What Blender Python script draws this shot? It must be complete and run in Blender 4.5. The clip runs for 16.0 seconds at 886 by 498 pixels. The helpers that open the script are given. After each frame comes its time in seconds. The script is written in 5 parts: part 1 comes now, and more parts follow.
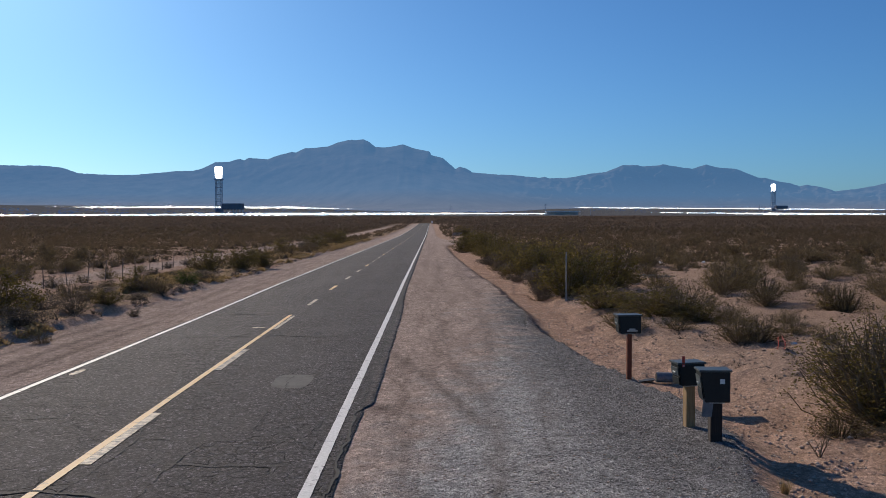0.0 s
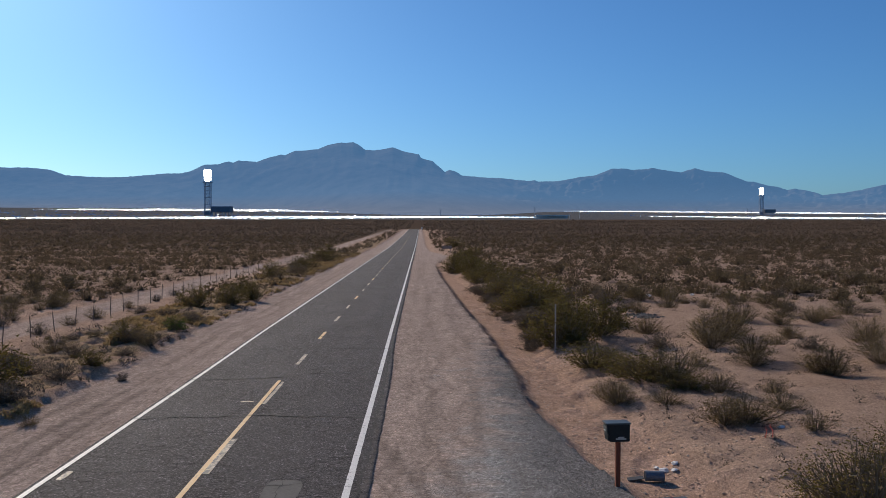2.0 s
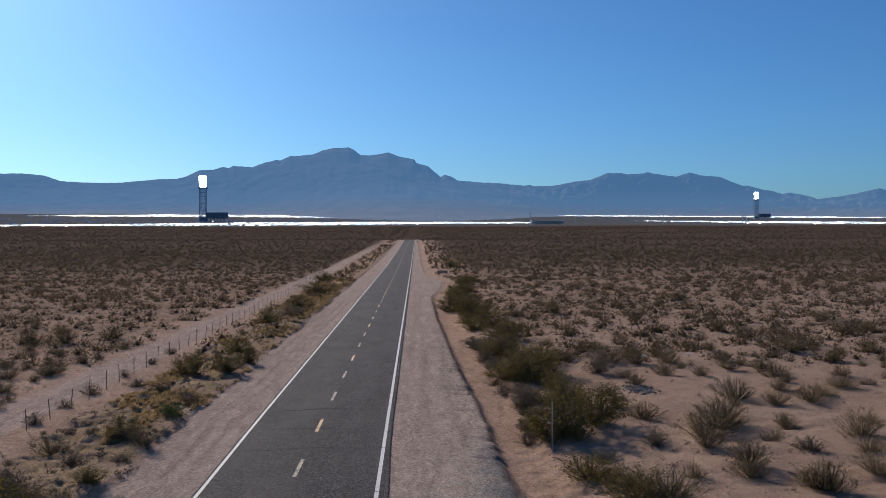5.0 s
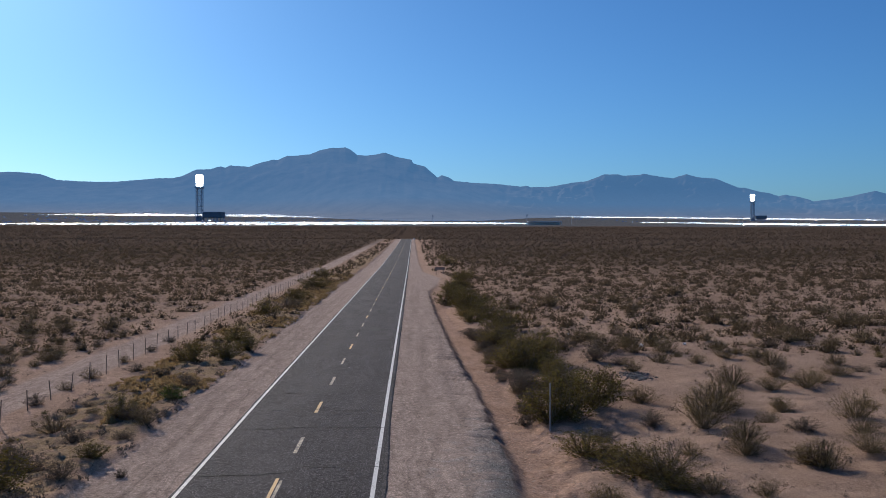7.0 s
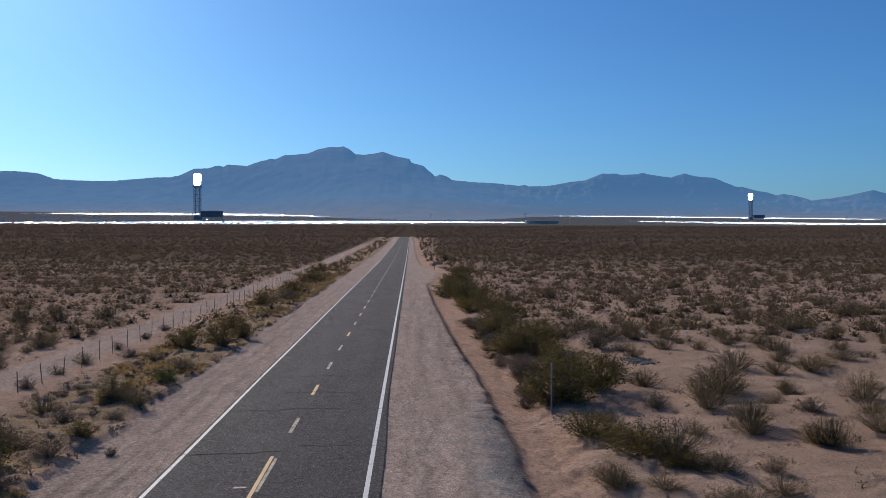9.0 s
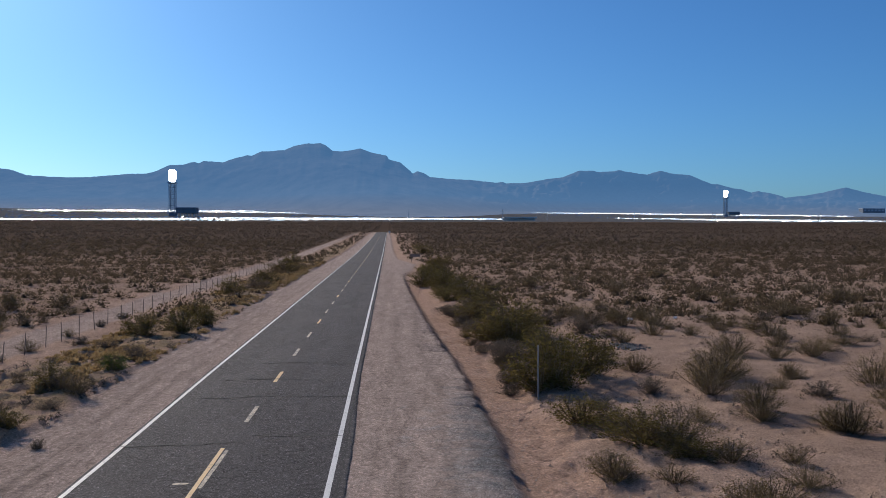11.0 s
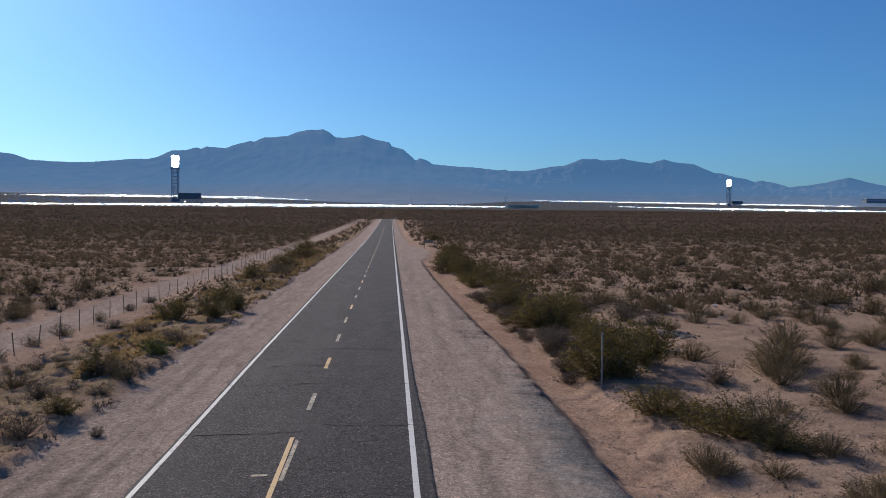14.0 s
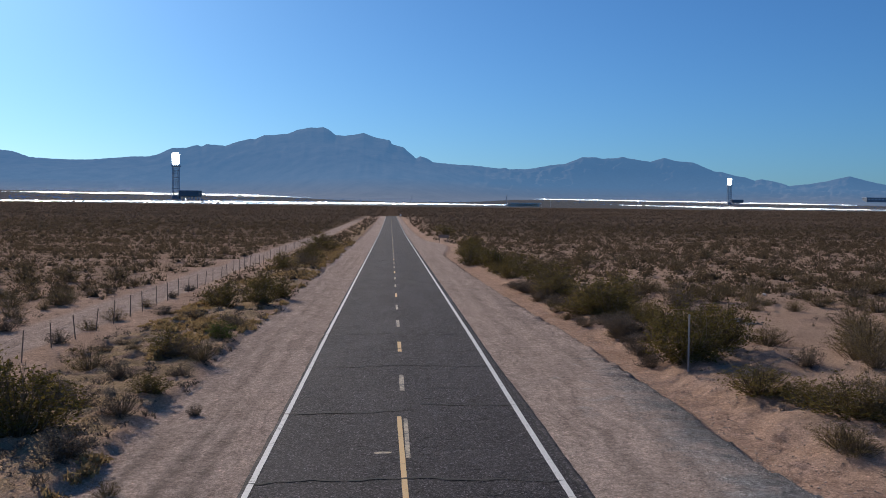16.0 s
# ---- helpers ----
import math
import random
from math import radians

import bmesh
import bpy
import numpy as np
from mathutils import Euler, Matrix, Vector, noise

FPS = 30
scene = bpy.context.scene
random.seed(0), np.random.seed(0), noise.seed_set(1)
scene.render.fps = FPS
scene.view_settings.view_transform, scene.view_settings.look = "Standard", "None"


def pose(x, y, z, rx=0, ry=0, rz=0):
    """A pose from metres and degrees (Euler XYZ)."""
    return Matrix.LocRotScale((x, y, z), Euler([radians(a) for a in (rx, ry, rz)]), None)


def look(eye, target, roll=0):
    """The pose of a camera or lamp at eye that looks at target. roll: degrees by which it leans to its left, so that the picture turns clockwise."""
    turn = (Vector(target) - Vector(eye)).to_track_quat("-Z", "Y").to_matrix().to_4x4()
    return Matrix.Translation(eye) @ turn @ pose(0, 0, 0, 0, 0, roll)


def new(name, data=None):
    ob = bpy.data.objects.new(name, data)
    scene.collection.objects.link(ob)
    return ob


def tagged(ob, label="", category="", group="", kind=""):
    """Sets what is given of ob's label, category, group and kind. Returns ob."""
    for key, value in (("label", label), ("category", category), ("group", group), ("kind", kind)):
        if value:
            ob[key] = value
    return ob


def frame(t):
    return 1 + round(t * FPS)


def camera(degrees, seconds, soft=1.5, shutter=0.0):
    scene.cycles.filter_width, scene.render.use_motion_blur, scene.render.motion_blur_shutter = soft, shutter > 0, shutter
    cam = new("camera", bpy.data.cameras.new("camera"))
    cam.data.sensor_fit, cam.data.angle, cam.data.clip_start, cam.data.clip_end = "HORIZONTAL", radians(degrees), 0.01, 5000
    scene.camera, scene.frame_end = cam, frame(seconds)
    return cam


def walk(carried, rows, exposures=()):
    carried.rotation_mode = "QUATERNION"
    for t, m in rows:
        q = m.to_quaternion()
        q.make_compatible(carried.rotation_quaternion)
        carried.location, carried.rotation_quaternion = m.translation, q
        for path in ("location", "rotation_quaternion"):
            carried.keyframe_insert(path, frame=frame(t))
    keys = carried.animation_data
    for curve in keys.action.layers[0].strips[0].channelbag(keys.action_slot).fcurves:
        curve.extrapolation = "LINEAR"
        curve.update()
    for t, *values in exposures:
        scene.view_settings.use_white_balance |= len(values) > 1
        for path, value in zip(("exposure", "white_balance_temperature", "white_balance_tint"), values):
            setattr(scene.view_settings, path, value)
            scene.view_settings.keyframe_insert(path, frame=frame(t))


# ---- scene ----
cam = camera(54.0, 16.0, soft=0.75)
PATH = [
    (0, (4.726, 0.747, 3.128), (4.752, 2.746, 3.069), -0.1),
    (0.5, (4.726, 0.744, 3.214), (4.748, 2.743, 3.156), -0.0),
    (1, (4.733, 0.79, 3.528), (4.763, 2.789, 3.472), -0.1),
    (1.5, (4.744, 0.795, 4.335), (4.786, 2.794, 4.28), -0.1),
    (2, (4.734, 0.806, 5.294), (4.784, 2.805, 5.241), -0.0),
    (2.5, (4.738, 0.873, 6.291), (4.79, 2.871, 6.239), -0.0),
    (3, (4.729, 0.888, 7.339), (4.782, 2.887, 7.288), -0.1),
    (3.5, (4.777, 0.935, 8.359), (4.831, 2.933, 8.31), -0.1),
    (4, (4.74, 0.964, 9.415), (4.796, 2.962, 9.368), -0.1),
    (6.5, (4.632, 0.644, 9.309), (4.7, 2.642, 9.268), -0.1),
    (7, (4.559, 0.534, 8.585), (4.627, 2.532, 8.543), 0.1),
    (7.5, (4.535, 0.372, 8.046), (4.603, 2.37, 8.0), 0.1),
    (8, (4.492, 0.376, 7.89), (4.562, 2.374, 7.845), 0.1),
    (10.5, (4.698, 4.208, 6.873), (4.777, 6.206, 6.83), 0.1),
    (11, (4.749, 4.856, 6.508), (4.873, 6.852, 6.458), 0.1),
    (11.5, (4.82, 5.102, 6.186), (4.942, 7.097, 6.128), 0.2),
    (12, (4.72, 5.427, 6.106), (4.841, 7.422, 6.044), 0.3),
    (12.5, (4.525, 5.669, 6.154), (4.645, 7.664, 6.087), 0.4),
    (13, (4.085, 5.917, 6.211), (4.205, 7.912, 6.141), 0.4),
    (13.5, (3.417, 6.09, 6.254), (3.537, 8.085, 6.179), 0.5),
    (14, (2.586, 6.277, 6.28), (2.706, 8.272, 6.201), 0.5),
    (14.5, (1.631, 6.541, 6.244), (1.753, 8.536, 6.162), 0.6),
    (15, (0.678, 6.837, 6.027), (0.8, 8.831, 5.943), 0.5),
    (15.5, (-0.091, 7.097, 5.765), (0.031, 9.091, 5.68), 0.5),
    (16, (-0.412, 7.324, 5.505), (-0.291, 9.319, 5.422), 0.6),
]
walk(cam, [(t, look(eye, target, roll)) for t, eye, target, roll in PATH],
     [(0, 0, 6500, 10), (2, 0, 6480, 10), (4, 0, 6400, 10), (7, 0, 6180, 10), (13, 0, 6200, 10), (16, 0, 6330, 10)])

# ---- world, sun ----
SUN_AZ, SUN_EL = radians(31), radians(27)          # to the left of the road's line, above the horizon
SUN = Vector((-math.sin(SUN_AZ) * math.cos(SUN_EL), math.cos(SUN_AZ) * math.cos(SUN_EL), math.sin(SUN_EL)))
world = bpy.data.worlds.new("desert_sky")
scene.world = world
world.use_nodes = True
wn = world.node_tree
sky = wn.nodes.new("ShaderNodeTexSky")
sky.sky_type, sky.sun_disc = "NISHITA", False
sky.sun_elevation, sky.sun_rotation = SUN_EL, -SUN_AZ
sky.altitude, sky.air_density, sky.dust_density, sky.ozone_density = 900, 1.0, 1.4, 6.0
wn.nodes["Background"].inputs["Strength"].default_value = 0.095
clear = wn.nodes.new("ShaderNodeMix")                # very dry, clear air: less red and green in the scattered light
clear.data_type, clear.blend_type = "RGBA", "MULTIPLY"
clear.inputs[0].default_value, clear.inputs[7].default_value = 1.0, (0.465, 0.745, 0.945, 1)
wn.links.new(sky.outputs[0], clear.inputs[6])
wn.links.new(clear.outputs[2], wn.nodes["Background"].inputs[0])
lamp = bpy.data.lights.new("sun", "SUN")
lamp.energy, lamp.angle, lamp.color = 4.4, radians(0.55), (1.0, 0.86, 0.71)
new("sun", lamp).matrix_world = look(SUN * 100, (0, 0, 0))


# ---- numeric helpers ----
def lattice(ix, iy, seed):
    h = (ix.astype(np.int64) * 374761393 + iy.astype(np.int64) * 668265263 + seed * 1442695041) & 0x7FFFFFFF
    h = ((h ^ (h >> 13)) * 1274126177) & 0x7FFFFFFF
    return ((h ^ (h >> 16)) & 0xFFFF) / 65535.0


def value_noise(x, y, seed=0):
    ix, iy = np.floor(x), np.floor(y)
    fx, fy = x - ix, y - iy
    fx, fy = fx * fx * (3 - 2 * fx), fy * fy * (3 - 2 * fy)
    a, b = lattice(ix, iy, seed), lattice(ix + 1, iy, seed)
    c, d = lattice(ix, iy + 1, seed), lattice(ix + 1, iy + 1, seed)
    return (a + (b - a) * fx) * (1 - fy) + (c + (d - c) * fx) * fy


def fbm(x, y, seed=0, octaves=4):
    total, amp, norm = 0, 1.0, 0
    for o in range(octaves):
        total = total + amp * value_noise(x * 2 ** o + 17.3 * o, y * 2 ** o - 9.1 * o, seed + o)
        norm, amp = norm + amp, amp * 0.5
    return total / norm - 0.5


def step(a, b, v):
    k = np.clip((v - a) / (b - a), 0, 1)
    return k * k * (3 - 2 * k)


# ---- the lie of the land ----
RUN_Y = (-6000, 220, 350, 460, 540, 575, 640, 700, 760, 1000, 1300, 1600, 2000, 2660, 3200, 3700, 4450, 5200)
RUN_Z = (0, 0, 0.9, 2.0, 2.9, 3.1, 2.2, 1.4, 1.5, 4.5, 9.5, 15.5, 23.0, 37.6, 54.0, 73.0, 95.0, 115.0)
APRON_Y = (-60, 4, 9, 11.5, 14, 17, 19.7, 22, 26, 37, 46, 62, 77, 96, 125, 140, 160, 185, 230, 560)
APRON_X = (7.6, 8.0, 8.4, 8.8, 9.35, 9.4, 8.8, 8.4, 8.05, 8.15, 8.0, 7.5, 7.15, 6.8, 6.7, 8.3, 9.5, 6.6, 5.9, 5.2)
HALF = 3.22                                       # centre of the road to the middle of its edge line


def run(x, y):
    z = np.interp(y, RUN_Y, RUN_Z) - 0.075 * (1 - step(28, 48, y)) * (1 - step(3.9, 7.5, x))
    return z - 0.008 * (x + 640) * step(1800, 2800, y)


def apron(y):
    return np.interp(y, APRON_Y, APRON_X) + 0.25 * fbm(y * 0.6, y * 0 + 3, 5, 3) + 0.16 * fbm(y * 1.7, y * 0 + 8, 6, 2)


def bank(y):
    return -6.6 + 0.9 * fbm(y * 0.22, y * 0 + 1.5, 9, 3) + 0.35 * fbm(y * 1.3, y * 0 + 2.5, 10, 2)


def gullies(x, y):
    """Short furrows that rain has cut into the outer edge of the turnout."""
    beat = (y + 0.25 * x) * 0.78 + 1.5 * fbm(y * 0.35, x * 0.12, 23, 2)
    return np.exp(-(np.abs(beat - np.floor(beat) - 0.5) / 0.17) ** 2) * step(-0.12, 0.2, fbm(y * 0.9, y * 0, 27, 2))


def land(x, y):
    """Height of the ground."""
    x, y = np.asarray(x, float), np.asarray(y, float)
    z = run(x, y)
    near = 1 - step(150, 400, y)
    # road bed and shoulders
    right, left = x - apron(y), bank(y) - x
    off = np.maximum(np.abs(x) - 3.5, 0)
    rill = -(0.10 + 0.10 * step(30, 44, y)) * step(-2.2, 0.0, right) * gullies(x, y) * step(27, 36, y) * (1 - step(80, 110, y)) * step(3, 4, x)
    ruts = 0.016 * fbm(x * 2.2 + 0.5 * fbm(x * 0.1, y * 0.08, 25, 2), y * 0.07, 24, 3) + 0.03 * fbm(x * 3.0, y * 3.0, 26, 3)
    shoulder = -0.036 - 0.012 * off + 0.025 * fbm(x * 1.3, y * 0.35, 21, 3) + ruts * step(0.2, 0.7, off) + rill
    # sandy wash beside the turnout, then the spoil bank and the plain
    gully = 0.14 + 0.16 * step(10, 20, y) * (1 - step(95, 140, y))
    wash = -0.15 + rill * (1 - step(0.1, 0.8, right)) - gully * step(-0.12, 0.55, right) + (gully + 0.02) * step(1.5, 3.4, right)
    plain = 0.02 * np.clip(right - 3, 0, 14) + 0.35 * fbm(x * 0.16, y * 0.16, 31, 3) * step(2, 6, right)
    lump = 0.32 * fbm(x * 0.8, y * 0.8, 41, 4) * step(0.6, 2.4, right) + 0.19 * fbm(x * 2.4, y * 2.4, 43, 3) * step(0.3, 1.2, right)
    zr = wash + plain * near + lump
    # low cut bank, hummocks, fence line and track on the other side
    crumb = left + 0.55 * fbm(x * 1.6, y * 1.6, 53, 3)
    face = step(0.0, 0.45, crumb) * (0.10 + 0.18 * step(-0.2, 0.25, fbm(y * 0.22, y * 0 + 4, 51, 2)))
    fall = -0.10 * step(2.0, 5.5, left)
    hump = (0.34 * fbm(x * 0.8, y * 0.5, 61, 4) + 0.50 * fbm(x * 1.9, y * 1.9, 63, 4)) * step(0.1, 1.6, left) * (1 - step(5.0, 6.6, left))
    rut = -0.06 * np.exp(-((x + 15.4) / 0.35) ** 2) - 0.06 * np.exp(-((x + 17.2) / 0.35) ** 2)
    field = (0.3 * fbm(x * 0.14, y * 0.14, 71, 3) + 0.16 * fbm(x * 0.8, y * 0.8, 73, 3)) * (1 - step(-20, -17.5, x))
    zl = -0.08 + face + fall + hump + rut + field
    bed = np.where(right > 0, zr, np.where(left > 0, zl, shoulder))
    bed = np.where(np.abs(x) < 3.3, -0.10, bed)
    far = fbm(x * 0.012, y * 0.012, 81, 3) * 3.0 * step(500, 1100, y) * step(8, 60, np.abs(x))
    return z + bed + far


def at(x, y):
    return float(land(np.array([x]), np.array([y]))[0])


# ---- materials ----
def nodes_of(name):
    m = bpy.data.materials.new(name)
    m.use_nodes = True
    t = m.node_tree
    return m, t, t.nodes["Principled BSDF"], t.nodes["Material Output"]


def noise_tex(t, scale, detail=4.0, rough=0.6, vector=None, stretch=None):
    if vector is None:
        vector = t.nodes.new("ShaderNodeNewGeometry").outputs["Position"]
    if stretch:
        mp = t.nodes.new("ShaderNodeMapping")
        mp.inputs["Scale"].default_value = stretch
        t.links.new(vector, mp.inputs["Vector"])
        vector = mp.outputs[0]
    n = t.nodes.new("ShaderNodeTexNoise")
    n.inputs["Scale"].default_value, n.inputs["Detail"].default_value, n.inputs["Roughness"].default_value = scale, detail, rough
    t.links.new(vector, n.inputs["Vector"])
    return n.outputs["Fac"]


def ramp(t, fac, stops):
    r = t.nodes.new("ShaderNodeValToRGB")
    while len(r.color_ramp.elements) < len(stops):
        r.color_ramp.elements.new(0.5)
    for e, (p, c) in zip(r.color_ramp.elements, stops):
        e.position = p
        e.color = (*c, 1) if len(c) == 3 else (c[0], c[0], c[0], 1)
    t.links.new(fac, r.inputs[0])
    return r.outputs[0]


def mix(t, fac, a, b, mode="MIX"):
    n = t.nodes.new("ShaderNodeMix")
    n.data_type, n.blend_type = "RGBA", mode
    for sock, v in ((n.inputs[0], fac), (n.inputs[6], a), (n.inputs[7], b)):
        if isinstance(v, (int, float)):
            sock.default_value = v
        elif isinstance(v, tuple):
            sock.default_value = (*v, 1)
        else:
            t.links.new(v, sock)
    return n.outputs[2]


def calc(t, op, a, b):
    n = t.nodes.new("ShaderNodeMath")
    n.operation = op
    n.use_clamp = op != "SUBTRACT" and op != "ADD"
    for sock, v in ((n.inputs[0], a), (n.inputs[1], b)):
        if isinstance(v, (int, float)):
            sock.default_value = v
        else:
            t.links.new(v, sock)
    return n.outputs[0]


def attribute(t, name):
    n = t.nodes.new("ShaderNodeAttribute")
    n.attribute_name = name
    return n.outputs["Fac"]


def bump(t, bsdf, height, strength, distance):
    b = t.nodes.new("ShaderNodeBump")
    b.inputs["Strength"].default_value, b.inputs["Distance"].default_value = strength, distance
    t.links.new(height, b.inputs["Height"])
    t.links.new(b.outputs[0], bsdf.inputs["Normal"])


def ground_material():
    m, t, bsdf, _ = nodes_of("desert_ground")
    big, mid, fine = noise_tex(t, 0.11, 3), noise_tex(t, 1.1, 5), noise_tex(t, 14, 5, 0.7)
    grit = noise_tex(t, 60, 3, 0.7)
    sand = ramp(t, mid, [(0.25, (0.29, 0.187, 0.132)), (0.5, (0.410, 0.271, 0.198)), (0.75, (0.54, 0.363, 0.275))])
    sand = mix(t, 0.55, sand, ramp(t, big, [(0.35, (0.335, 0.237, 0.174)), (0.65, (0.47, 0.348, 0.268))]))
    tracks = noise_tex(t, 1.0, 5, 0.7, stretch=(1.6, 0.35, 1))
    pale = ramp(t, tracks, [(0.25, (0.365, 0.284, 0.237)), (0.5, (0.438, 0.344, 0.290)), (0.75, (0.52, 0.412, 0.350))])
    pale = mix(t, ramp(t, fine, [(0.35, (0.0,)), (0.7, (0.45,))]), pale, (0.20, 0.155, 0.13))
    bent = t.nodes.new("ShaderNodeVectorMath")
    bent.operation = "MULTIPLY_ADD"
    drift = t.nodes.new("ShaderNodeTexNoise")
    drift.inputs["Scale"].default_value = 0.22
    t.links.new(t.nodes.new("ShaderNodeNewGeometry").outputs["Position"], drift.inputs["Vector"])
    t.links.new(drift.outputs["Color"], bent.inputs[0])
    bent.inputs[1].default_value = (2.6, 0, 0)
    t.links.new(t.nodes.new("ShaderNodeNewGeometry").outputs["Position"], bent.inputs[2])
    wheel = noise_tex(t, 1.0, 3, 0.55, bent.outputs[0], (5.2, 0.06, 1))
    pale = mix(t, 0.6, pale, ramp(t, wheel, [(0.36, (0.72,)), (0.46, (1.0,)), (0.64, (1.12,))]), "MULTIPLY")
    pale = mix(t, 0.4, pale, ramp(t, noise_tex(t, 0.6, 5, 0.7), [(0.35, (0.72,)), (0.5, (1.0,)), (0.65, (1.18,))]), "MULTIPLY")
    orange = ramp(t, mid, [(0.3, (0.335, 0.217, 0.156)), (0.7, (0.45, 0.305, 0.232))])
    stones = t.nodes.new("ShaderNodeTexVoronoi")
    stones.inputs["Scale"].default_value = 70
    t.links.new(t.nodes.new("ShaderNodeNewGeometry").outputs["Position"], stones.inputs["Vector"])
    grey = ramp(t, stones.outputs["Color"], [(0.1, (0.128, 0.126, 0.124)), (0.5, (0.290, 0.286, 0.280)), (0.9, (0.56, 0.55, 0.53))])
    cobble = t.nodes.new("ShaderNodeTexVoronoi")
    cobble.inputs["Scale"].default_value = 21
    t.links.new(t.nodes.new("ShaderNodeNewGeometry").outputs["Position"], cobble.inputs["Vector"])
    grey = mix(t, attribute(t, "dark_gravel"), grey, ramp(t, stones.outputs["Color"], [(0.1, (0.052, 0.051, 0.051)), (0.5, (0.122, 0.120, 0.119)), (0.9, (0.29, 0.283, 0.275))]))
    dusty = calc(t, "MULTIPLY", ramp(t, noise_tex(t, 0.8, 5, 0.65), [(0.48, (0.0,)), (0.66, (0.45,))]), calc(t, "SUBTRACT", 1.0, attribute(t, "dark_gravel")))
    grey = mix(t, dusty, grey, (0.37, 0.35, 0.33))
    col = mix(t, attribute(t, "shoulder"), sand, pale)
    col = mix(t, attribute(t, "wash"), col, orange)
    clump = noise_tex(t, 0.45, 4, 0.6)
    edge = calc(t, "ADD", attribute(t, "gravel"), calc(t, "ADD", calc(t, "MULTIPLY", calc(t, "SUBTRACT", clump, 0.5), 1.3), calc(t, "SUBTRACT", mid, 0.5)))
    edge2 = calc(t, "MULTIPLY", edge, attribute(t, "gravel_zone"))
    col = mix(t, ramp(t, edge2, [(0.25, (0.0,)), (0.70, (0.95,))]), col, grey)
    straw = ramp(t, fine, [(0.3, (0.25, 0.175, 0.095)), (0.7, (0.42, 0.32, 0.19))])
    lit = calc(t, "MULTIPLY", attribute(t, "straw"), ramp(t, mid, [(0.36, (0.0,)), (0.56, (0.85,))]))
    col = mix(t, lit, col, straw)
    col = mix(t, 0.55, col, ramp(t, stones.outputs["Color"], [(0.1, (0.68,)), (0.5, (1.0,)), (0.9, (1.36,))]), "MULTIPLY")
    col = mix(t, 0.6, col, ramp(t, cobble.outputs["Color"], [(0.1, (0.55,)), (0.5, (0.95,)), (0.8, (1.25,)), (0.95, (1.75,))]), "MULTIPLY")
    # lip and furrows: dark soil, with their shade put into the colour too
    dark_lip = calc(t, "MULTIPLY", attribute(t, "lip_shade_and_smear"), ramp(t, mid, [(0.3, (0.25,)), (0.6, (1.0,))]))
    col = mix(t, dark_lip, col, ramp(t, fine, [(0.3, (0.085, 0.066, 0.056)), (0.7, (0.19, 0.15, 0.128))]))
    scrub = ramp(t, noise_tex(t, 0.35, 4, 0.7), [(0.3, (0.055, 0.040, 0.030)), (0.6, (0.10, 0.072, 0.054)), (0.85, (0.19, 0.14, 0.11))])
    col = mix(t, attribute(t, "scrub"), col, scrub)
    # blue-grey tone on the farthest ground: haze put into its colour
    col = mix(t, attribute(t, "far_haze"), col, ramp(t, big, [(0.3, (0.075, 0.092, 0.105)), (0.7, (0.115, 0.130, 0.145))]))
    col = mix(t, calc(t, "MULTIPLY", attribute(t, "tyres"), ramp(t, mid, [(0.3, (0.45,)), (0.6, (1.0,))])), col, (0.165, 0.134, 0.114))
    clod = noise_tex(t, 5.5, 6, 0.75)
    litter = calc(t, "MULTIPLY", attribute(t, "litter"), ramp(t, clod, [(0.38, (0.0,)), (0.6, (0.9,))]))
    col = mix(t, litter, col, ramp(t, fine, [(0.3, (0.085, 0.06, 0.042)), (0.7, (0.22, 0.16, 0.115))]))
    dark = ramp(t, grit, [(0.3, (0.66,)), (0.5, (1.05,)), (0.7, (1.5,))])
    col = mix(t, 0.9, col, dark, "MULTIPLY")
    col = mix(t, 0.75, col, ramp(t, clod, [(0.3, (0.55,)), (0.5, (1.06,)), (0.7, (1.55,))]), "MULTIPLY")
    t.links.new(col, bsdf.inputs["Base Color"])
    bsdf.inputs["Roughness"].default_value, bsdf.inputs["Specular IOR Level"].default_value = 1.0, 0.0
    h = calc(t, "ADD", calc(t, "ADD", calc(t, "MULTIPLY", clod, 0.5), calc(t, "MULTIPLY", fine, 0.36)), calc(t, "MULTIPLY", calc(t, "MULTIPLY", noise_tex(t, 2.3, 4, 0.7), calc(t, "SUBTRACT", 1.0, attribute(t, "shoulder"))), 0.9))
    h2 = calc(t, "SUBTRACT", calc(t, "ADD", h, calc(t, "MULTIPLY", stones.outputs["Distance"], 0.25)), calc(t, "MULTIPLY", cobble.outputs["Distance"], 0.18))
    bump(t, bsdf, h2, 0.8, 0.12)
    return m


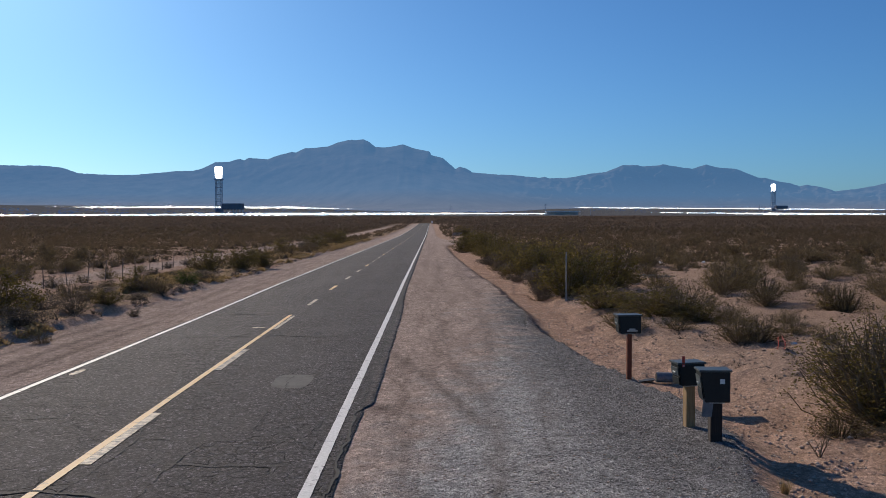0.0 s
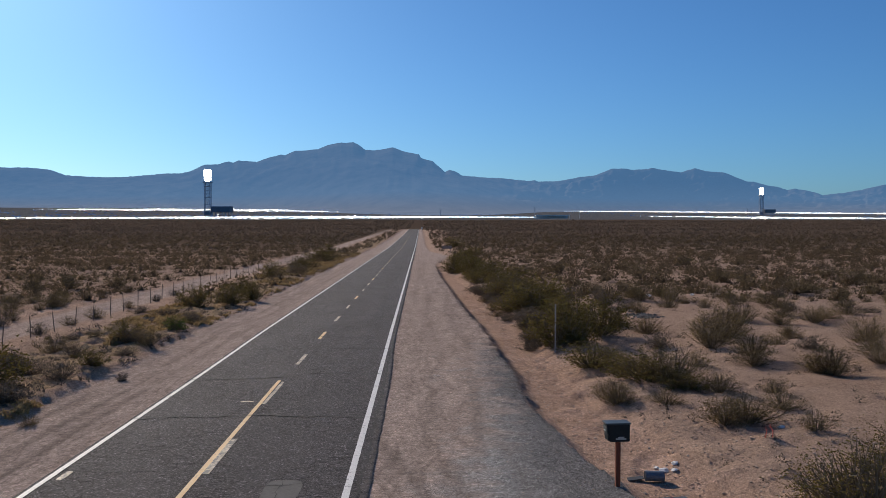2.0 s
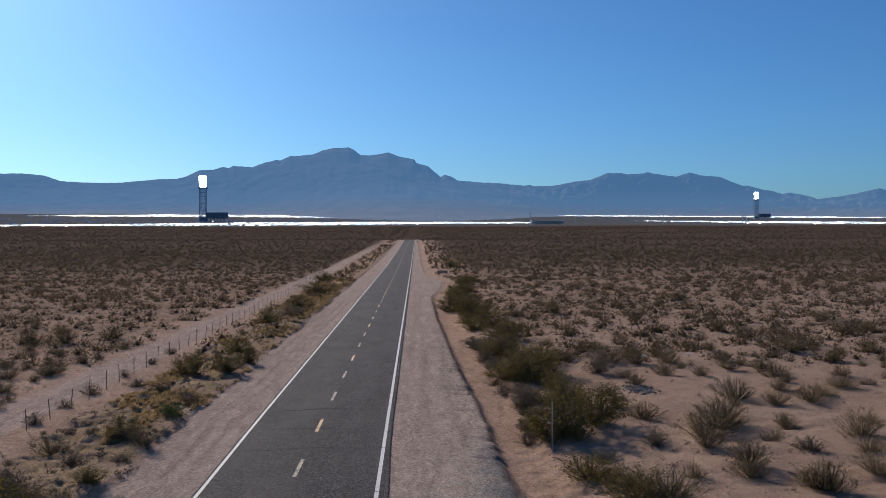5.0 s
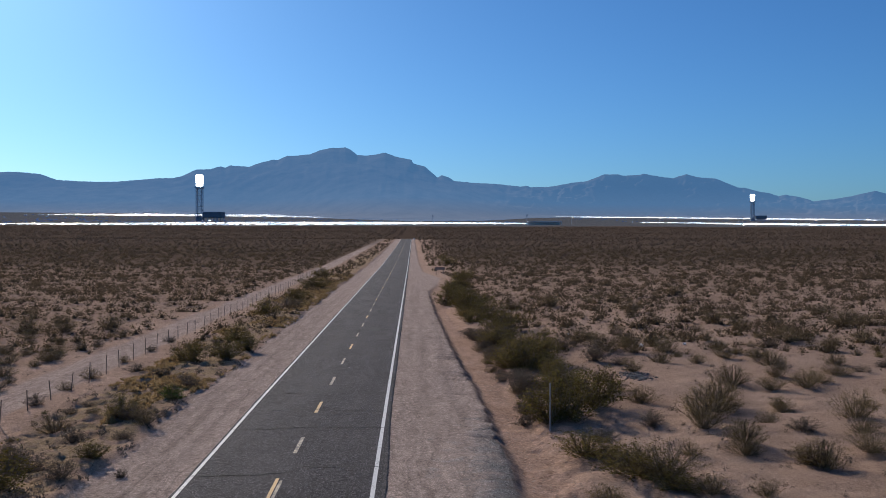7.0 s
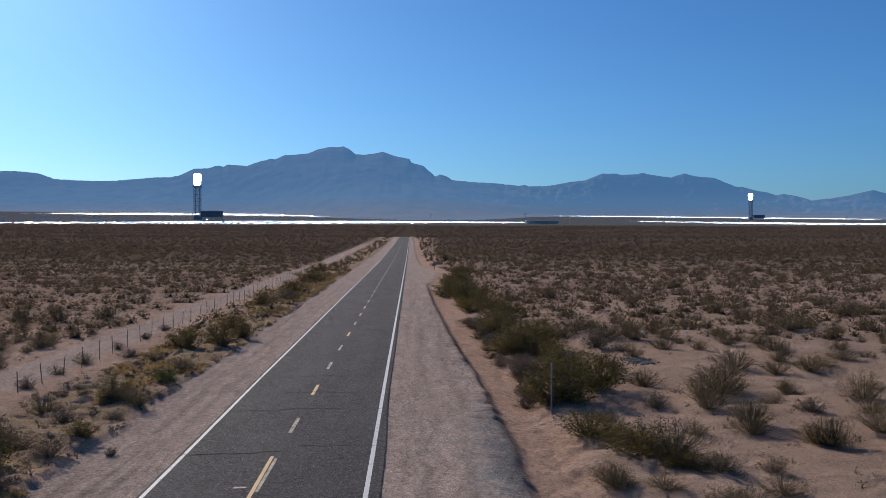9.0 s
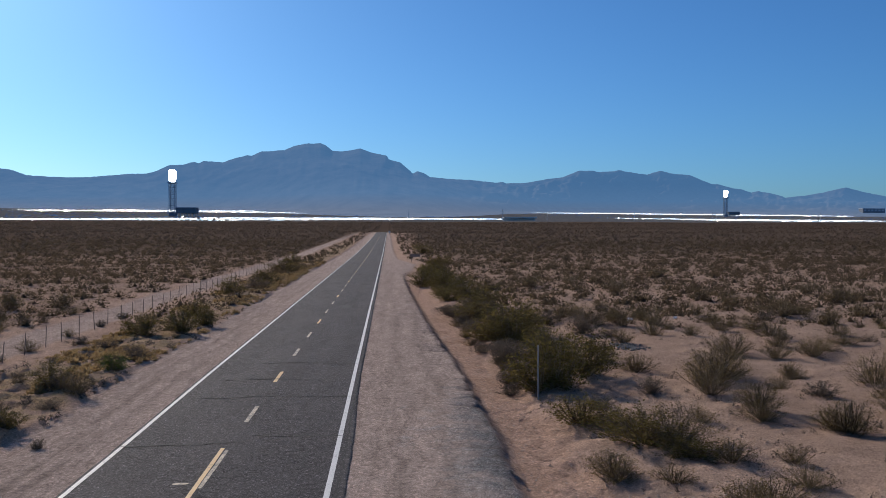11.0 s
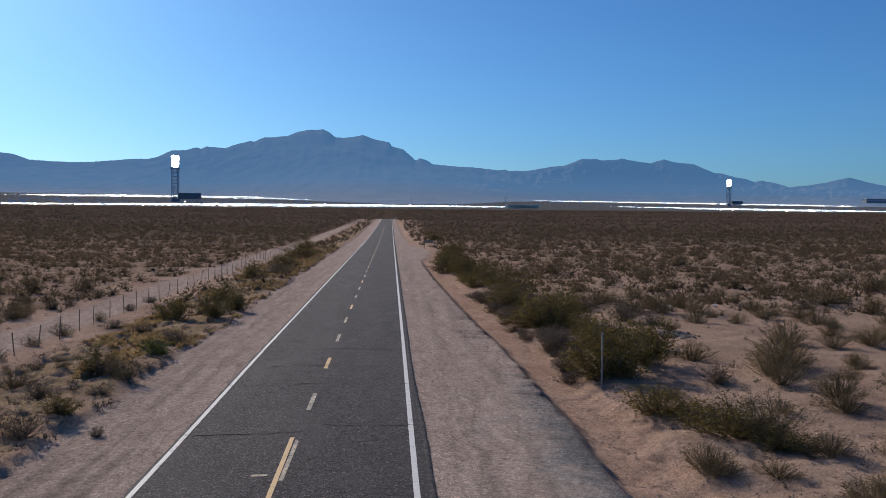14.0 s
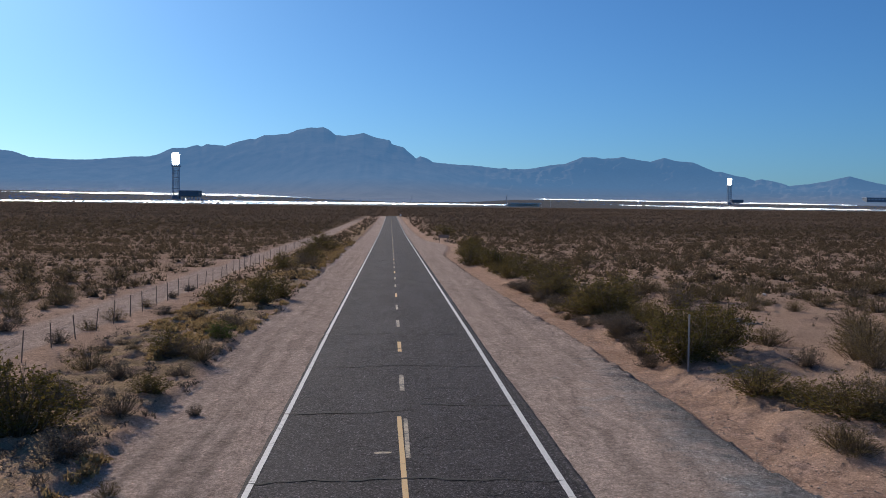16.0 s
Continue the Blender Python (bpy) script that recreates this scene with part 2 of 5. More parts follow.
def asphalt_material():
    m, t, bsdf, _ = nodes_of("worn_asphalt")
    big = noise_tex(t, 1.0, 4, 0.6, stretch=(0.9, 0.07, 1))
    mid, fine = noise_tex(t, 2.2, 5), noise_tex(t, 36, 3, 0.75)
    col = ramp(t, big, [(0.3, (0.0305, 0.0267, 0.0290)), (0.7, (0.0445, 0.0392, 0.0426))])
    col = mix(t, 0.5, col, ramp(t, mid, [(0.3, (0.0255, 0.0223, 0.0258)), (0.75, (0.0495, 0.0438, 0.0495))]))
    col = mix(t, 0.75, col, ramp(t, fine, [(0.3, (0.5,)), (0.52, (1.06,)), (0.68, (3.0,))]), "MULTIPLY")
    blotch = noise_tex(t, 17, 4, 0.85)
    col = mix(t, 0.7, col, ramp(t, blotch, [(0.36, (0.30,)), (0.5, (1.0,)), (0.62, (2.6,))]), "MULTIPLY")
    chips = t.nodes.new("ShaderNodeTexVoronoi")
    chips.inputs["Scale"].default_value = 27
    t.links.new(t.nodes.new("ShaderNodeNewGeometry").outputs["Position"], chips.inputs["Vector"])
    col = mix(t, 1.0, col, ramp(t, chips.outputs["Color"], [(0.2, (0.38,)), (0.55, (0.92,)), (0.78, (1.45,)), (0.95, (3.3,))]), "MULTIPLY")
    vor = t.nodes.new("ShaderNodeTexVoronoi")
    vor.feature = "DISTANCE_TO_EDGE"
    vor.inputs["Scale"].default_value = 3.2
    warp = t.nodes.new("ShaderNodeVectorMath")
    warp.operation = "MULTIPLY_ADD"
    pos = t.nodes.new("ShaderNodeNewGeometry").outputs["Position"]
    nz = t.nodes.new("ShaderNodeTexNoise")
    nz.inputs["Scale"].default_value = 2.5
    t.links.new(pos, nz.inputs["Vector"])
    t.links.new(nz.outputs["Color"], warp.inputs[0])
    warp.inputs[1].default_value = (0.5, 0.5, 0)
    t.links.new(pos, warp.inputs[2])
    t.links.new(warp.outputs[0], vor.inputs["Vector"])
    craze = ramp(t, vor.outputs["Distance"], [(0.0, (1.0,)), (0.045, (0.0,))])
    where = ramp(t, noise_tex(t, 0.5, 4, 0.6, stretch=(1.0, 0.35, 1)), [(0.42, (0.0,)), (0.52, (1.0,))])
    col = mix(t, calc(t, "MULTIPLY", craze, where), col, (0.004, 0.004, 0.0045))
    dust = attribute(t, "dust")
    col = mix(t, calc(t, "MULTIPLY", dust, ramp(t, mid, [(0.35, (0.0,)), (0.7, (0.8,))])), col, (0.22, 0.18, 0.15))
    t.links.new(col, bsdf.inputs["Base Color"])
    bsdf.inputs["Roughness"].default_value, bsdf.inputs["Specular IOR Level"].default_value = 0.86, 0.2
    bump(t, bsdf, calc(t, "SUBTRACT", calc(t, "MULTIPLY", fine, 0.8), calc(t, "MULTIPLY", craze, where)), 0.9, 0.03)
    return m


def paint_material(name, colour, worn, under, lo, hi):
    m, t, bsdf, _ = nodes_of(name)
    a, b = noise_tex(t, 9, 5, 0.7), noise_tex(t, 1.1, 3)
    w = calc(t, "ADD", calc(t, "MULTIPLY", a, 0.65), calc(t, "MULTIPLY", b, 0.35))
    col = mix(t, ramp(t, noise_tex(t, 30, 3), [(0.3, (0.0,)), (0.7, (1.0,))]), worn, colour)
    col = mix(t, ramp(t, w, [(lo, (0.0,)), (hi, (1.0,))]), col, under)
    t.links.new(col, bsdf.inputs["Base Color"])
    bsdf.inputs["Roughness"].default_value = 0.7
    bump(t, bsdf, a, 0.3, 0.004)
    return m


def plain_material(name, a, b, scale=8.0, rough=0.6, metal=0.0, rel=0.2, dist=0.004, stretch=None, gloss=0.4):
    """Two tones of one surface, mixed by grain at two sizes."""
    m, t, bsdf, _ = nodes_of(name)
    pos = t.nodes.new("ShaderNodeTexCoord").outputs["Object"]
    n1, n2 = noise_tex(t, scale, 5, 0.65, pos, stretch), noise_tex(t, scale * 0.17, 3, 0.5, pos)
    f = calc(t, "ADD", calc(t, "MULTIPLY", n1, 0.6), calc(t, "MULTIPLY", n2, 0.4))
    t.links.new(ramp(t, f, [(0.35, a), (0.65, b)]), bsdf.inputs["Base Color"])
    bsdf.inputs["Roughness"].default_value, bsdf.inputs["Metallic"].default_value = rough, metal
    bsdf.inputs["Specular IOR Level"].default_value = gloss
    if rel:
        bump(t, bsdf, n1, rel, dist)
    return m


def foliage_material(name, tones, through_light=0.35):
    """Leaves and twigs: the tone varies from piece to piece and from bush to bush, and some light comes through."""
    m, t, bsdf, out = nodes_of(name)
    island = t.nodes.new("ShaderNodeNewGeometry").outputs["Random Per Island"]
    per = t.nodes.new("ShaderNodeObjectInfo").outputs["Random"]
    f = calc(t, "ADD", calc(t, "MULTIPLY", island, 0.6), calc(t, "MULTIPLY", per, 0.4))
    col = ramp(t, f, [(i / (len(tones) - 1), c) for i, c in enumerate(tones)])
    t.links.new(col, bsdf.inputs["Base Color"])
    bsdf.inputs["Roughness"].default_value, bsdf.inputs["Specular IOR Level"].default_value = 0.9, 0.04
    tr = t.nodes.new("ShaderNodeBsdfTranslucent")
    t.links.new(col, tr.inputs["Color"])
    ms = t.nodes.new("ShaderNodeMixShader")
    ms.inputs[0].default_value = through_light
    t.links.new(bsdf.outputs[0], ms.inputs[1])
    t.links.new(tr.outputs[0], ms.inputs[2])
    t.links.new(ms.outputs[0], out.inputs["Surface"])
    return m


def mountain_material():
    """Bare far rock; the haze before it is put into its blue emission, paler low down."""
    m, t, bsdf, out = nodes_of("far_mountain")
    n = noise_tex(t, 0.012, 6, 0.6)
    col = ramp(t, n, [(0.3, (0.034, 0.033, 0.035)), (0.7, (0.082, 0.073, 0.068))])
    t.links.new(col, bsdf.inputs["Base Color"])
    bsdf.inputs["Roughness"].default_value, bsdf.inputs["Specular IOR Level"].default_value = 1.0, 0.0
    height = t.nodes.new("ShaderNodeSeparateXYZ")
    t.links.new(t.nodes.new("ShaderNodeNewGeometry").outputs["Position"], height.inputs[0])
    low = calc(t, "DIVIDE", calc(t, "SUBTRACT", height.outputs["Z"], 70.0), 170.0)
    t.links.new(ramp(t, low, [(0.0, HAZE_LOW), (0.45, HAZE_MID), (1.0, HAZE_TOP)]), bsdf.inputs["Emission Color"])
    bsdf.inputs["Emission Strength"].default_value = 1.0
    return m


# haze colours that the mountain surface gives off, from crest to foot
HAZE_TOP, HAZE_MID, HAZE_LOW = (0.062, 0.145, 0.280), (0.080, 0.165, 0.298), (0.114, 0.159, 0.241)
GROUND, ASPHALT = ground_material(), asphalt_material()
WHITE_PAINT = paint_material("white_road_paint", (0.72, 0.71, 0.69), (0.52, 0.51, 0.49), (0.11, 0.105, 0.10), 0.56, 0.66)
YELLOW_PAINT = paint_material("yellow_road_paint", (0.60, 0.36, 0.125), (0.61, 0.45, 0.235), (0.15, 0.125, 0.10), 0.55, 0.68)
FADED_PAINT = paint_material("faded_road_paint", (0.55, 0.45, 0.31), (0.40, 0.33, 0.235), (0.09, 0.085, 0.08), 0.43, 0.57)
TAR = plain_material("crack_shadowed_tar", (0.010, 0.010, 0.011), (0.028, 0.027, 0.027), 20, 0.9)
PATCH = plain_material("grey_patch", (0.048, 0.047, 0.048), (0.085, 0.083, 0.082), 14, 0.9)
BOX_METAL = plain_material("dark_green_painted_steel", (0.007, 0.011, 0.012), (0.014, 0.020, 0.021), 9, 0.5, 0.0, 0.08, gloss=0.32)
BOX_TOP = plain_material("dusty_painted_steel", (0.040, 0.055, 0.058), (0.085, 0.10, 0.10), 7, 0.45, 0.0, 0.1)
BARE_STEEL = plain_material("bare_steel", (0.30, 0.33, 0.35), (0.50, 0.53, 0.55), 12, 0.4, 0.6, 0.1)
GREY_STEEL = plain_material("weathered_grey_steel", (0.10, 0.12, 0.14), (0.19, 0.22, 0.25), 10, 0.5, 0.2, 0.1)
RUST_POST = plain_material("red_brown_stained_wood", (0.13, 0.034, 0.017), (0.26, 0.078, 0.040), 6, 0.8, 0, 0.4, 0.006, (8, 8, 0.7))
PALE_WOOD = plain_material("pale_treated_wood", (0.24, 0.150, 0.068), (0.40, 0.26, 0.13), 6, 0.8, 0, 0.4, 0.006, (8, 8, 0.7))
DARK_WOOD = plain_material("dark_weathered_wood", (0.018, 0.013, 0.011), (0.045, 0.032, 0.026), 6, 0.85, 0, 0.5, 0.008, (8, 8, 0.7))
RED_FLAG = plain_material("red_flag_paint", (0.40, 0.04, 0.025), (0.50, 0.07, 0.045), 9, 0.5)
PAPER = plain_material("white_paper", (0.62, 0.62, 0.60), (0.80, 0.80, 0.78), 9, 0.8, 0, 0.3)
BLACK = plain_material("black_plastic_and_shade", (0.008, 0.008, 0.009), (0.02, 0.02, 0.021), 9, 0.6)
RIBBON = plain_material("faded_red_ribbon", (0.50, 0.08, 0.05), (0.70, 0.30, 0.24), 30, 0.6)
FENCE_STEEL = plain_material("rusted_fence_steel", (0.09, 0.07, 0.06), (0.18, 0.14, 0.12), 12, 0.8)
POST_STEEL = plain_material("galvanised_pipe", (0.26, 0.25, 0.24), (0.38, 0.36, 0.34), 10, 0.6, 0.3)
# far plant: the haze in front is put into these two base colours
TOWER_STEEL = plain_material("haze_tinted_steel", (0.30, 0.36, 0.43), (0.42, 0.48, 0.55), 0.05, 0.8)
DECK = plain_material("haze_tinted_cladding", (0.11, 0.14, 0.18), (0.17, 0.21, 0.26), 0.05, 0.8)
PALE_CLAD = plain_material("pale_cladding", (0.70, 0.72, 0.74), (0.84, 0.85, 0.86), 0.1, 0.7)
BOARD = plain_material("weathered_board", (0.20, 0.15, 0.12), (0.32, 0.25, 0.21), 5, 0.85)
STONE = foliage_material("loose_stone", [(0.20, 0.155, 0.125), (0.36, 0.28, 0.225), (0.58, 0.47, 0.385)], 0.0)
CHIPS = foliage_material("grey_road_chippings", [(0.085, 0.082, 0.079), (0.165, 0.160, 0.154), (0.30, 0.288, 0.274)], 0.0)
BARK = foliage_material("grey_brown_stems", [(0.075, 0.055, 0.035), (0.165, 0.124, 0.080), (0.285, 0.22, 0.148)], 0.0)
LEAF_GREEN = foliage_material("creosote_leaves", [(0.070, 0.056, 0.017), (0.140, 0.108, 0.034), (0.24, 0.178, 0.064)], 0.36)
LEAF_BROWN = foliage_material("dry_brown_leaves", [(0.108, 0.080, 0.033), (0.195, 0.143, 0.060), (0.30, 0.217, 0.10)])
LEAF_GREY = foliage_material("grey_bursage_leaves", [(0.072, 0.057, 0.045), (0.130, 0.103, 0.081), (0.205, 0.162, 0.127)])
LEAF_BRIGHT = foliage_material("fresh_green_leaves", [(0.05, 0.075, 0.015), (0.09, 0.12, 0.025), (0.13, 0.15, 0.04)])
STRAW = foliage_material("straw_grass", [(0.24, 0.16, 0.075), (0.40, 0.28, 0.135), (0.54, 0.41, 0.22)])
SCRUB_FAR = foliage_material("far_scrub", [(0.080, 0.056, 0.037), (0.130, 0.092, 0.063), (0.19, 0.138, 0.100)], 0.3)
m, t, bsdf, _ = nodes_of("heliostat_mirror")
bsdf.inputs["Base Color"].default_value = (0.93, 0.95, 0.95, 1)
bsdf.inputs["Metallic"].default_value, bsdf.inputs["Roughness"].default_value = 1.0, 0.10
MIRROR = m
SCRUB_MID = foliage_material("middle_scrub", [(0.058, 0.042, 0.026), (0.098, 0.071, 0.044), (0.155, 0.113, 0.071)], 0.42)
m, t, bsdf, _ = nodes_of("glowing_receiver")
bsdf.inputs["Base Color"].default_value = (0.9, 0.9, 0.88, 1)
bsdf.inputs["Emission Color"].default_value = (1.0, 0.97, 0.90, 1)
bsdf.inputs["Emission Strength"].default_value = 6.0
RECEIVER = m
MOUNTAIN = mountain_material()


# ---- mesh helpers ----
def mesh_of(name, verts, faces, material, smooth=False):
    me = bpy.data.meshes.new(name)
    me.from_pydata([tuple(map(float, v)) for v in verts], [], faces)
    me.materials.append(material)
    if smooth:
        me.polygons.foreach_set("use_smooth", [True] * len(me.polygons))
    me.update()
    return me


def grid_mesh(name, xs, ys, height, material):
    X, Y = np.meshgrid(xs, ys)
    Z = height(X, Y)
    nx, ny = len(xs), len(ys)
    idx = np.arange(nx * ny).reshape(ny, nx)
    quads = np.stack([idx[:-1, :-1], idx[:-1, 1:], idx[1:, 1:], idx[1:, :-1]], -1).reshape(-1, 4)
    return array_mesh(name, np.stack([X, Y, Z], -1).reshape(-1, 3), quads, material, True), X.ravel(), Y.ravel()


def array_mesh(name, verts, polys, material, smooth=False):
    """A mesh from arrays: polys is n x 3 or n x 4."""
    me = bpy.data.meshes.new(name)
    n, k = polys.shape
    me.vertices.add(len(verts))
    me.vertices.foreach_set("co", np.asarray(verts, np.float32).ravel())
    me.loops.add(n * k)
    me.loops.foreach_set("vertex_index", polys.astype(np.int32).ravel())
    me.polygons.add(n)
    me.polygons.foreach_set("loop_start", np.arange(0, n * k, k, dtype=np.int32))
    if smooth:
        me.polygons.foreach_set("use_smooth", np.ones(n, bool))
    me.materials.append(material)
    me.update(calc_edges=True)
    me.validate()
    return me


def mask(me, name, values):
    me.attributes.new(name, "FLOAT", "POINT").data.foreach_set("value", np.asarray(values, np.float32))


def part(name, bm, material, parent=None, label=""):
    """One bmesh as one mesh object under a thing or under a part."""
    me = bpy.data.meshes.new(name)
    bm.to_mesh(me)
    bm.free()
    me.materials.append(material)
    ob = new(name, me)
    ob.parent = parent
    return tagged(ob, label)


def block(sx, sy, sz, m=Matrix(), bevel=0.0, taper=1.0):
    """A box of that size standing on its base's middle, with softened edges."""
    bm = bmesh.new()
    bmesh.ops.create_cube(bm, size=1, matrix=Matrix.Translation((0, 0, 0.5)))
    for v in bm.verts:
        k = 1 + (taper - 1) * v.co.z
        v.co = Vector((v.co.x * sx * k, v.co.y * sy * k, v.co.z * sz))
    if bevel:
        bmesh.ops.bevel(bm, geom=bm.edges[:], offset=bevel, segments=2, affect="EDGES")
    bm.transform(m)
    return bm


def rod(a, b, r0, r1=None, sides=8, bm=None):
    """A round bar from a to b."""
    bm = bm or bmesh.new()
    a, b = Vector(a), Vector(b)
    q = (b - a).to_track_quat("Z", "Y").to_matrix().to_4x4()
    bmesh.ops.create_cone(bm, cap_ends=True, segments=sides, radius1=r0, radius2=r0 if r1 is None else r1,
                          depth=(b - a).length, matrix=Matrix.Translation((a + b) / 2) @ q)
    return bm


def empty(name, m, label, category, group=""):
    ob = new(name)
    ob.matrix_world = m
    ob.empty_display_size = 0.2
    return tagged(ob, label, category, group)


# ---- ground ----
def spread(stops):
    """Lines from stop to stop; each stop is (place, step from there on)."""
    out = []
    for (a, s), (b, s2) in zip(stops, stops[1:]):
        v = a
        while v < b - 1e-6:
            out.append(v)
            k = min(max((v - a) / (b - a), 0), 1)
            v += s * (s2 / s) ** k
    return np.array(out + [stops[-1][0]])


half_x = spread([(13.5, 0.3), (26, 1.0), (80, 6), (400, 30), (1500, 120), (4200, 260)])
xs = np.concatenate([-half_x[::-1], spread([(-13.5, 0.17), (13.4, 0.17)])[1:], half_x])
ys = spread([(-700, 60), (-20, 3), (8, 0.3), (10, 0.17), (40, 0.2), (60, 0.3), (90, 1.0), (200, 4), (600, 12), (1500, 50), (5000, 80)])
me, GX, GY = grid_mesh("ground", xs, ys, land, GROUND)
right, left = GX - apron(GY), bank(GY) - GX
on_shoulder = (1 - step(-0.05, 0.15, right)) * (1 - step(-0.05, 0.3, left))
track = step(-18.0, -17.3, GX) * (1 - step(-14.6, -14.0, GX))
mask(me, "shoulder", np.maximum(on_shoulder, track * 0.9) * (1 - step(500, 700, GY)))
mask(me, "wash", 0.7 * step(0.15, 0.6, right) * (1 - step(2.0, 3.6, right)) * (1 - step(100, 150, GY)))
mask(me, "gravel_zone", on_shoulder * step(3.4, 3.7, GX))
mask(me, "gravel", np.clip(0.10 + 0.9 * step(3.4, 8.2, GX + 0.20 * np.clip(18 - GY, -8, 9)), 0, 1) * (1 - step(32, 48, GY)))
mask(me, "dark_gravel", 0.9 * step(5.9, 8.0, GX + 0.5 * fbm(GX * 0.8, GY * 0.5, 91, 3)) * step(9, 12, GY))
# where distance haze is mixed into the ground's colour
mask(me, "far_haze", step(1640, 1760, GY))
tyres = 0
for xs_t, ys_t, wide, amount in (((3.4, 3.67, 4.43, 5.1, 5.5), (24.5, 22.67, 19.7, 16.9, 14.5), 0.13, 0.6), ((5.2, 5.66, 5.74, 5.68, 5.5), (20.8, 17.4, 15.0, 12.8, 11.0), 0.20, 0.45),
                                 ((3.99, 4.2, 4.32, 4.36, 4.5), (20.9, 17.4, 14.2, 12.3, 10.8), 0.12, 0.4), ((6.6, 6.9, 6.6, 6.1), (24, 19, 15, 11), 0.18, 0.25),
                                 ((4.6, 5.1, 5.0, 4.6), (40, 30, 25, 19), 0.15, 0.4), ((6.0, 6.5, 6.4, 6.0), (42, 33, 27, 20), 0.15, 0.4), ((-4.3, -4.5, -4.2, -4.4, -4.3), (120, 70, 45, 28, 14), 0.14, 0.7), ((-5.2, -5.0, -5.3, -5.0, -5.2), (130, 75, 42, 30, 14), 0.16, 0.7), ((-6.0, -6.2, -5.9, -6.1), (110, 60, 38, 14), 0.14, 0.5),
                                 ((4.3, 4.5, 4.2), (140, 90, 60), 0.2, 0.5), ((5.2, 5.0, 5.3), (150, 95, 62), 0.2, 0.5), ((5.4, 5.0, 5.6), (70, 52, 36), 0.25, 0.6), ((6.8, 6.3, 6.9), (72, 55, 38), 0.25, 0.6)):
    way = np.interp(GY, ys_t[::-1], xs_t[::-1])
    tyres = tyres + amount * np.exp(-((GX - way) / wide) ** 2) * (GY > ys_t[-1]) * (GY < ys_t[0])
mask(me, "tyres", np.clip(tyres * np.where(GY > 30, 0.45, 1.25), 0, 1))
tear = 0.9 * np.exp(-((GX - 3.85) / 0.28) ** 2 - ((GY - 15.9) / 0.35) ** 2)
# darkens the lip and the furrows, shade included
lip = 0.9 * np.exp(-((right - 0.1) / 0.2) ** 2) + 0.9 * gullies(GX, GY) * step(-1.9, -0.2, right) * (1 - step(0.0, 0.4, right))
mask(me, "lip_shade_and_smear", np.clip(tear + lip * step(22, 36, GY) * (1 - step(110, 140, GY)), 0, 1))
mask(me, "litter", np.maximum(step(0.0, 0.5, left) * (1 - step(5.6, 6.6, left)) * 0.2, np.maximum(step(1.4, 3.6, right), step(19, 21, -GX)) * 0.45))
mask(me, "straw", step(0.2, 1.0, left) * (1 - step(4.5, 6.0, left)) * (1 - step(250, 420, GY)))
mask(me, "scrub", step(40, 300, GY) * np.where((np.abs(GX) < 30) & (GY < 640), step(9, 22, np.abs(GX)), 1) * (1 - track * (1 - step(300, 500, GY))))
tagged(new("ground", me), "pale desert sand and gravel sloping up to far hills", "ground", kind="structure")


# ---- road ----
def ragged(y, side):
    """Where the asphalt ends, beyond the edge line."""
    base = 3.53 + 0.15 * step(15.7, 16.3, y) * (1 - step(30, 42, y)) if side > 0 else 3.38
    return side * (base + 0.05 * fbm(y * 0.8, y * 0 + side, 101, 3) + 0.035 * fbm(y * 2.6, y * 0 + side, 105, 3))


ry = spread([(-60, 2), (6, 0.3), (10, 0.12), (45, 0.2), (120, 1.0), (575, 6), (700, 10)])
cols = np.array([-1.0, -0.97, -0.92, -0.8, -0.6, -0.4, -0.2, 0, 0.2, 0.4, 0.6, 0.8, 0.92, 0.97, 1.0])
RX = np.where(cols[None, :] < 0, -cols[None, :] * ragged(ry, -1)[:, None], cols[None, :] * ragged(ry, 1)[:, None])
RY = np.repeat(ry[:, None], len(cols), 1)
RZ = run(RX, RY) + 0.07 * (1 - np.abs(cols[None, :])) - 0.02 + 0.006 * fbm(RX * 1.5, RY * 0.8, 111, 3)
drop = np.array([-0.11] + [0] * (len(cols) + 0) + [-0.11])
RX, RY = np.pad(RX, ((0, 0), (1, 1)), "edge"), np.pad(RY, ((0, 0), (1, 1)), "edge")
RZ = np.pad(RZ, ((0, 0), (1, 1)), "edge") + drop[None, :]
n1 = len(cols) + 2
idx = np.arange(len(ry) * n1).reshape(len(ry), n1)
quads = np.stack([idx[:-1, :-1], idx[:-1, 1:], idx[1:, 1:], idx[1:, :-1]], -1).reshape(-1, 4)
me = array_mesh("road", np.stack([RX, RY, RZ], -1).reshape(-1, 3), quads, ASPHALT)
mask(me, "dust", (step(0.99, 1.05, np.abs(RX) / 3.52)).ravel())
road = tagged(new("road", me), "worn two-lane asphalt road with cracks and faded lines", "road", kind="structure")


def top(x, y):
    """Height of the road's surface."""
    k = 1 - np.abs(x) / 3.48
    return run(x, y) + 0.07 * k - 0.02 + 0.006 * fbm(x * 1.5, y * 0.8, 111, 3)


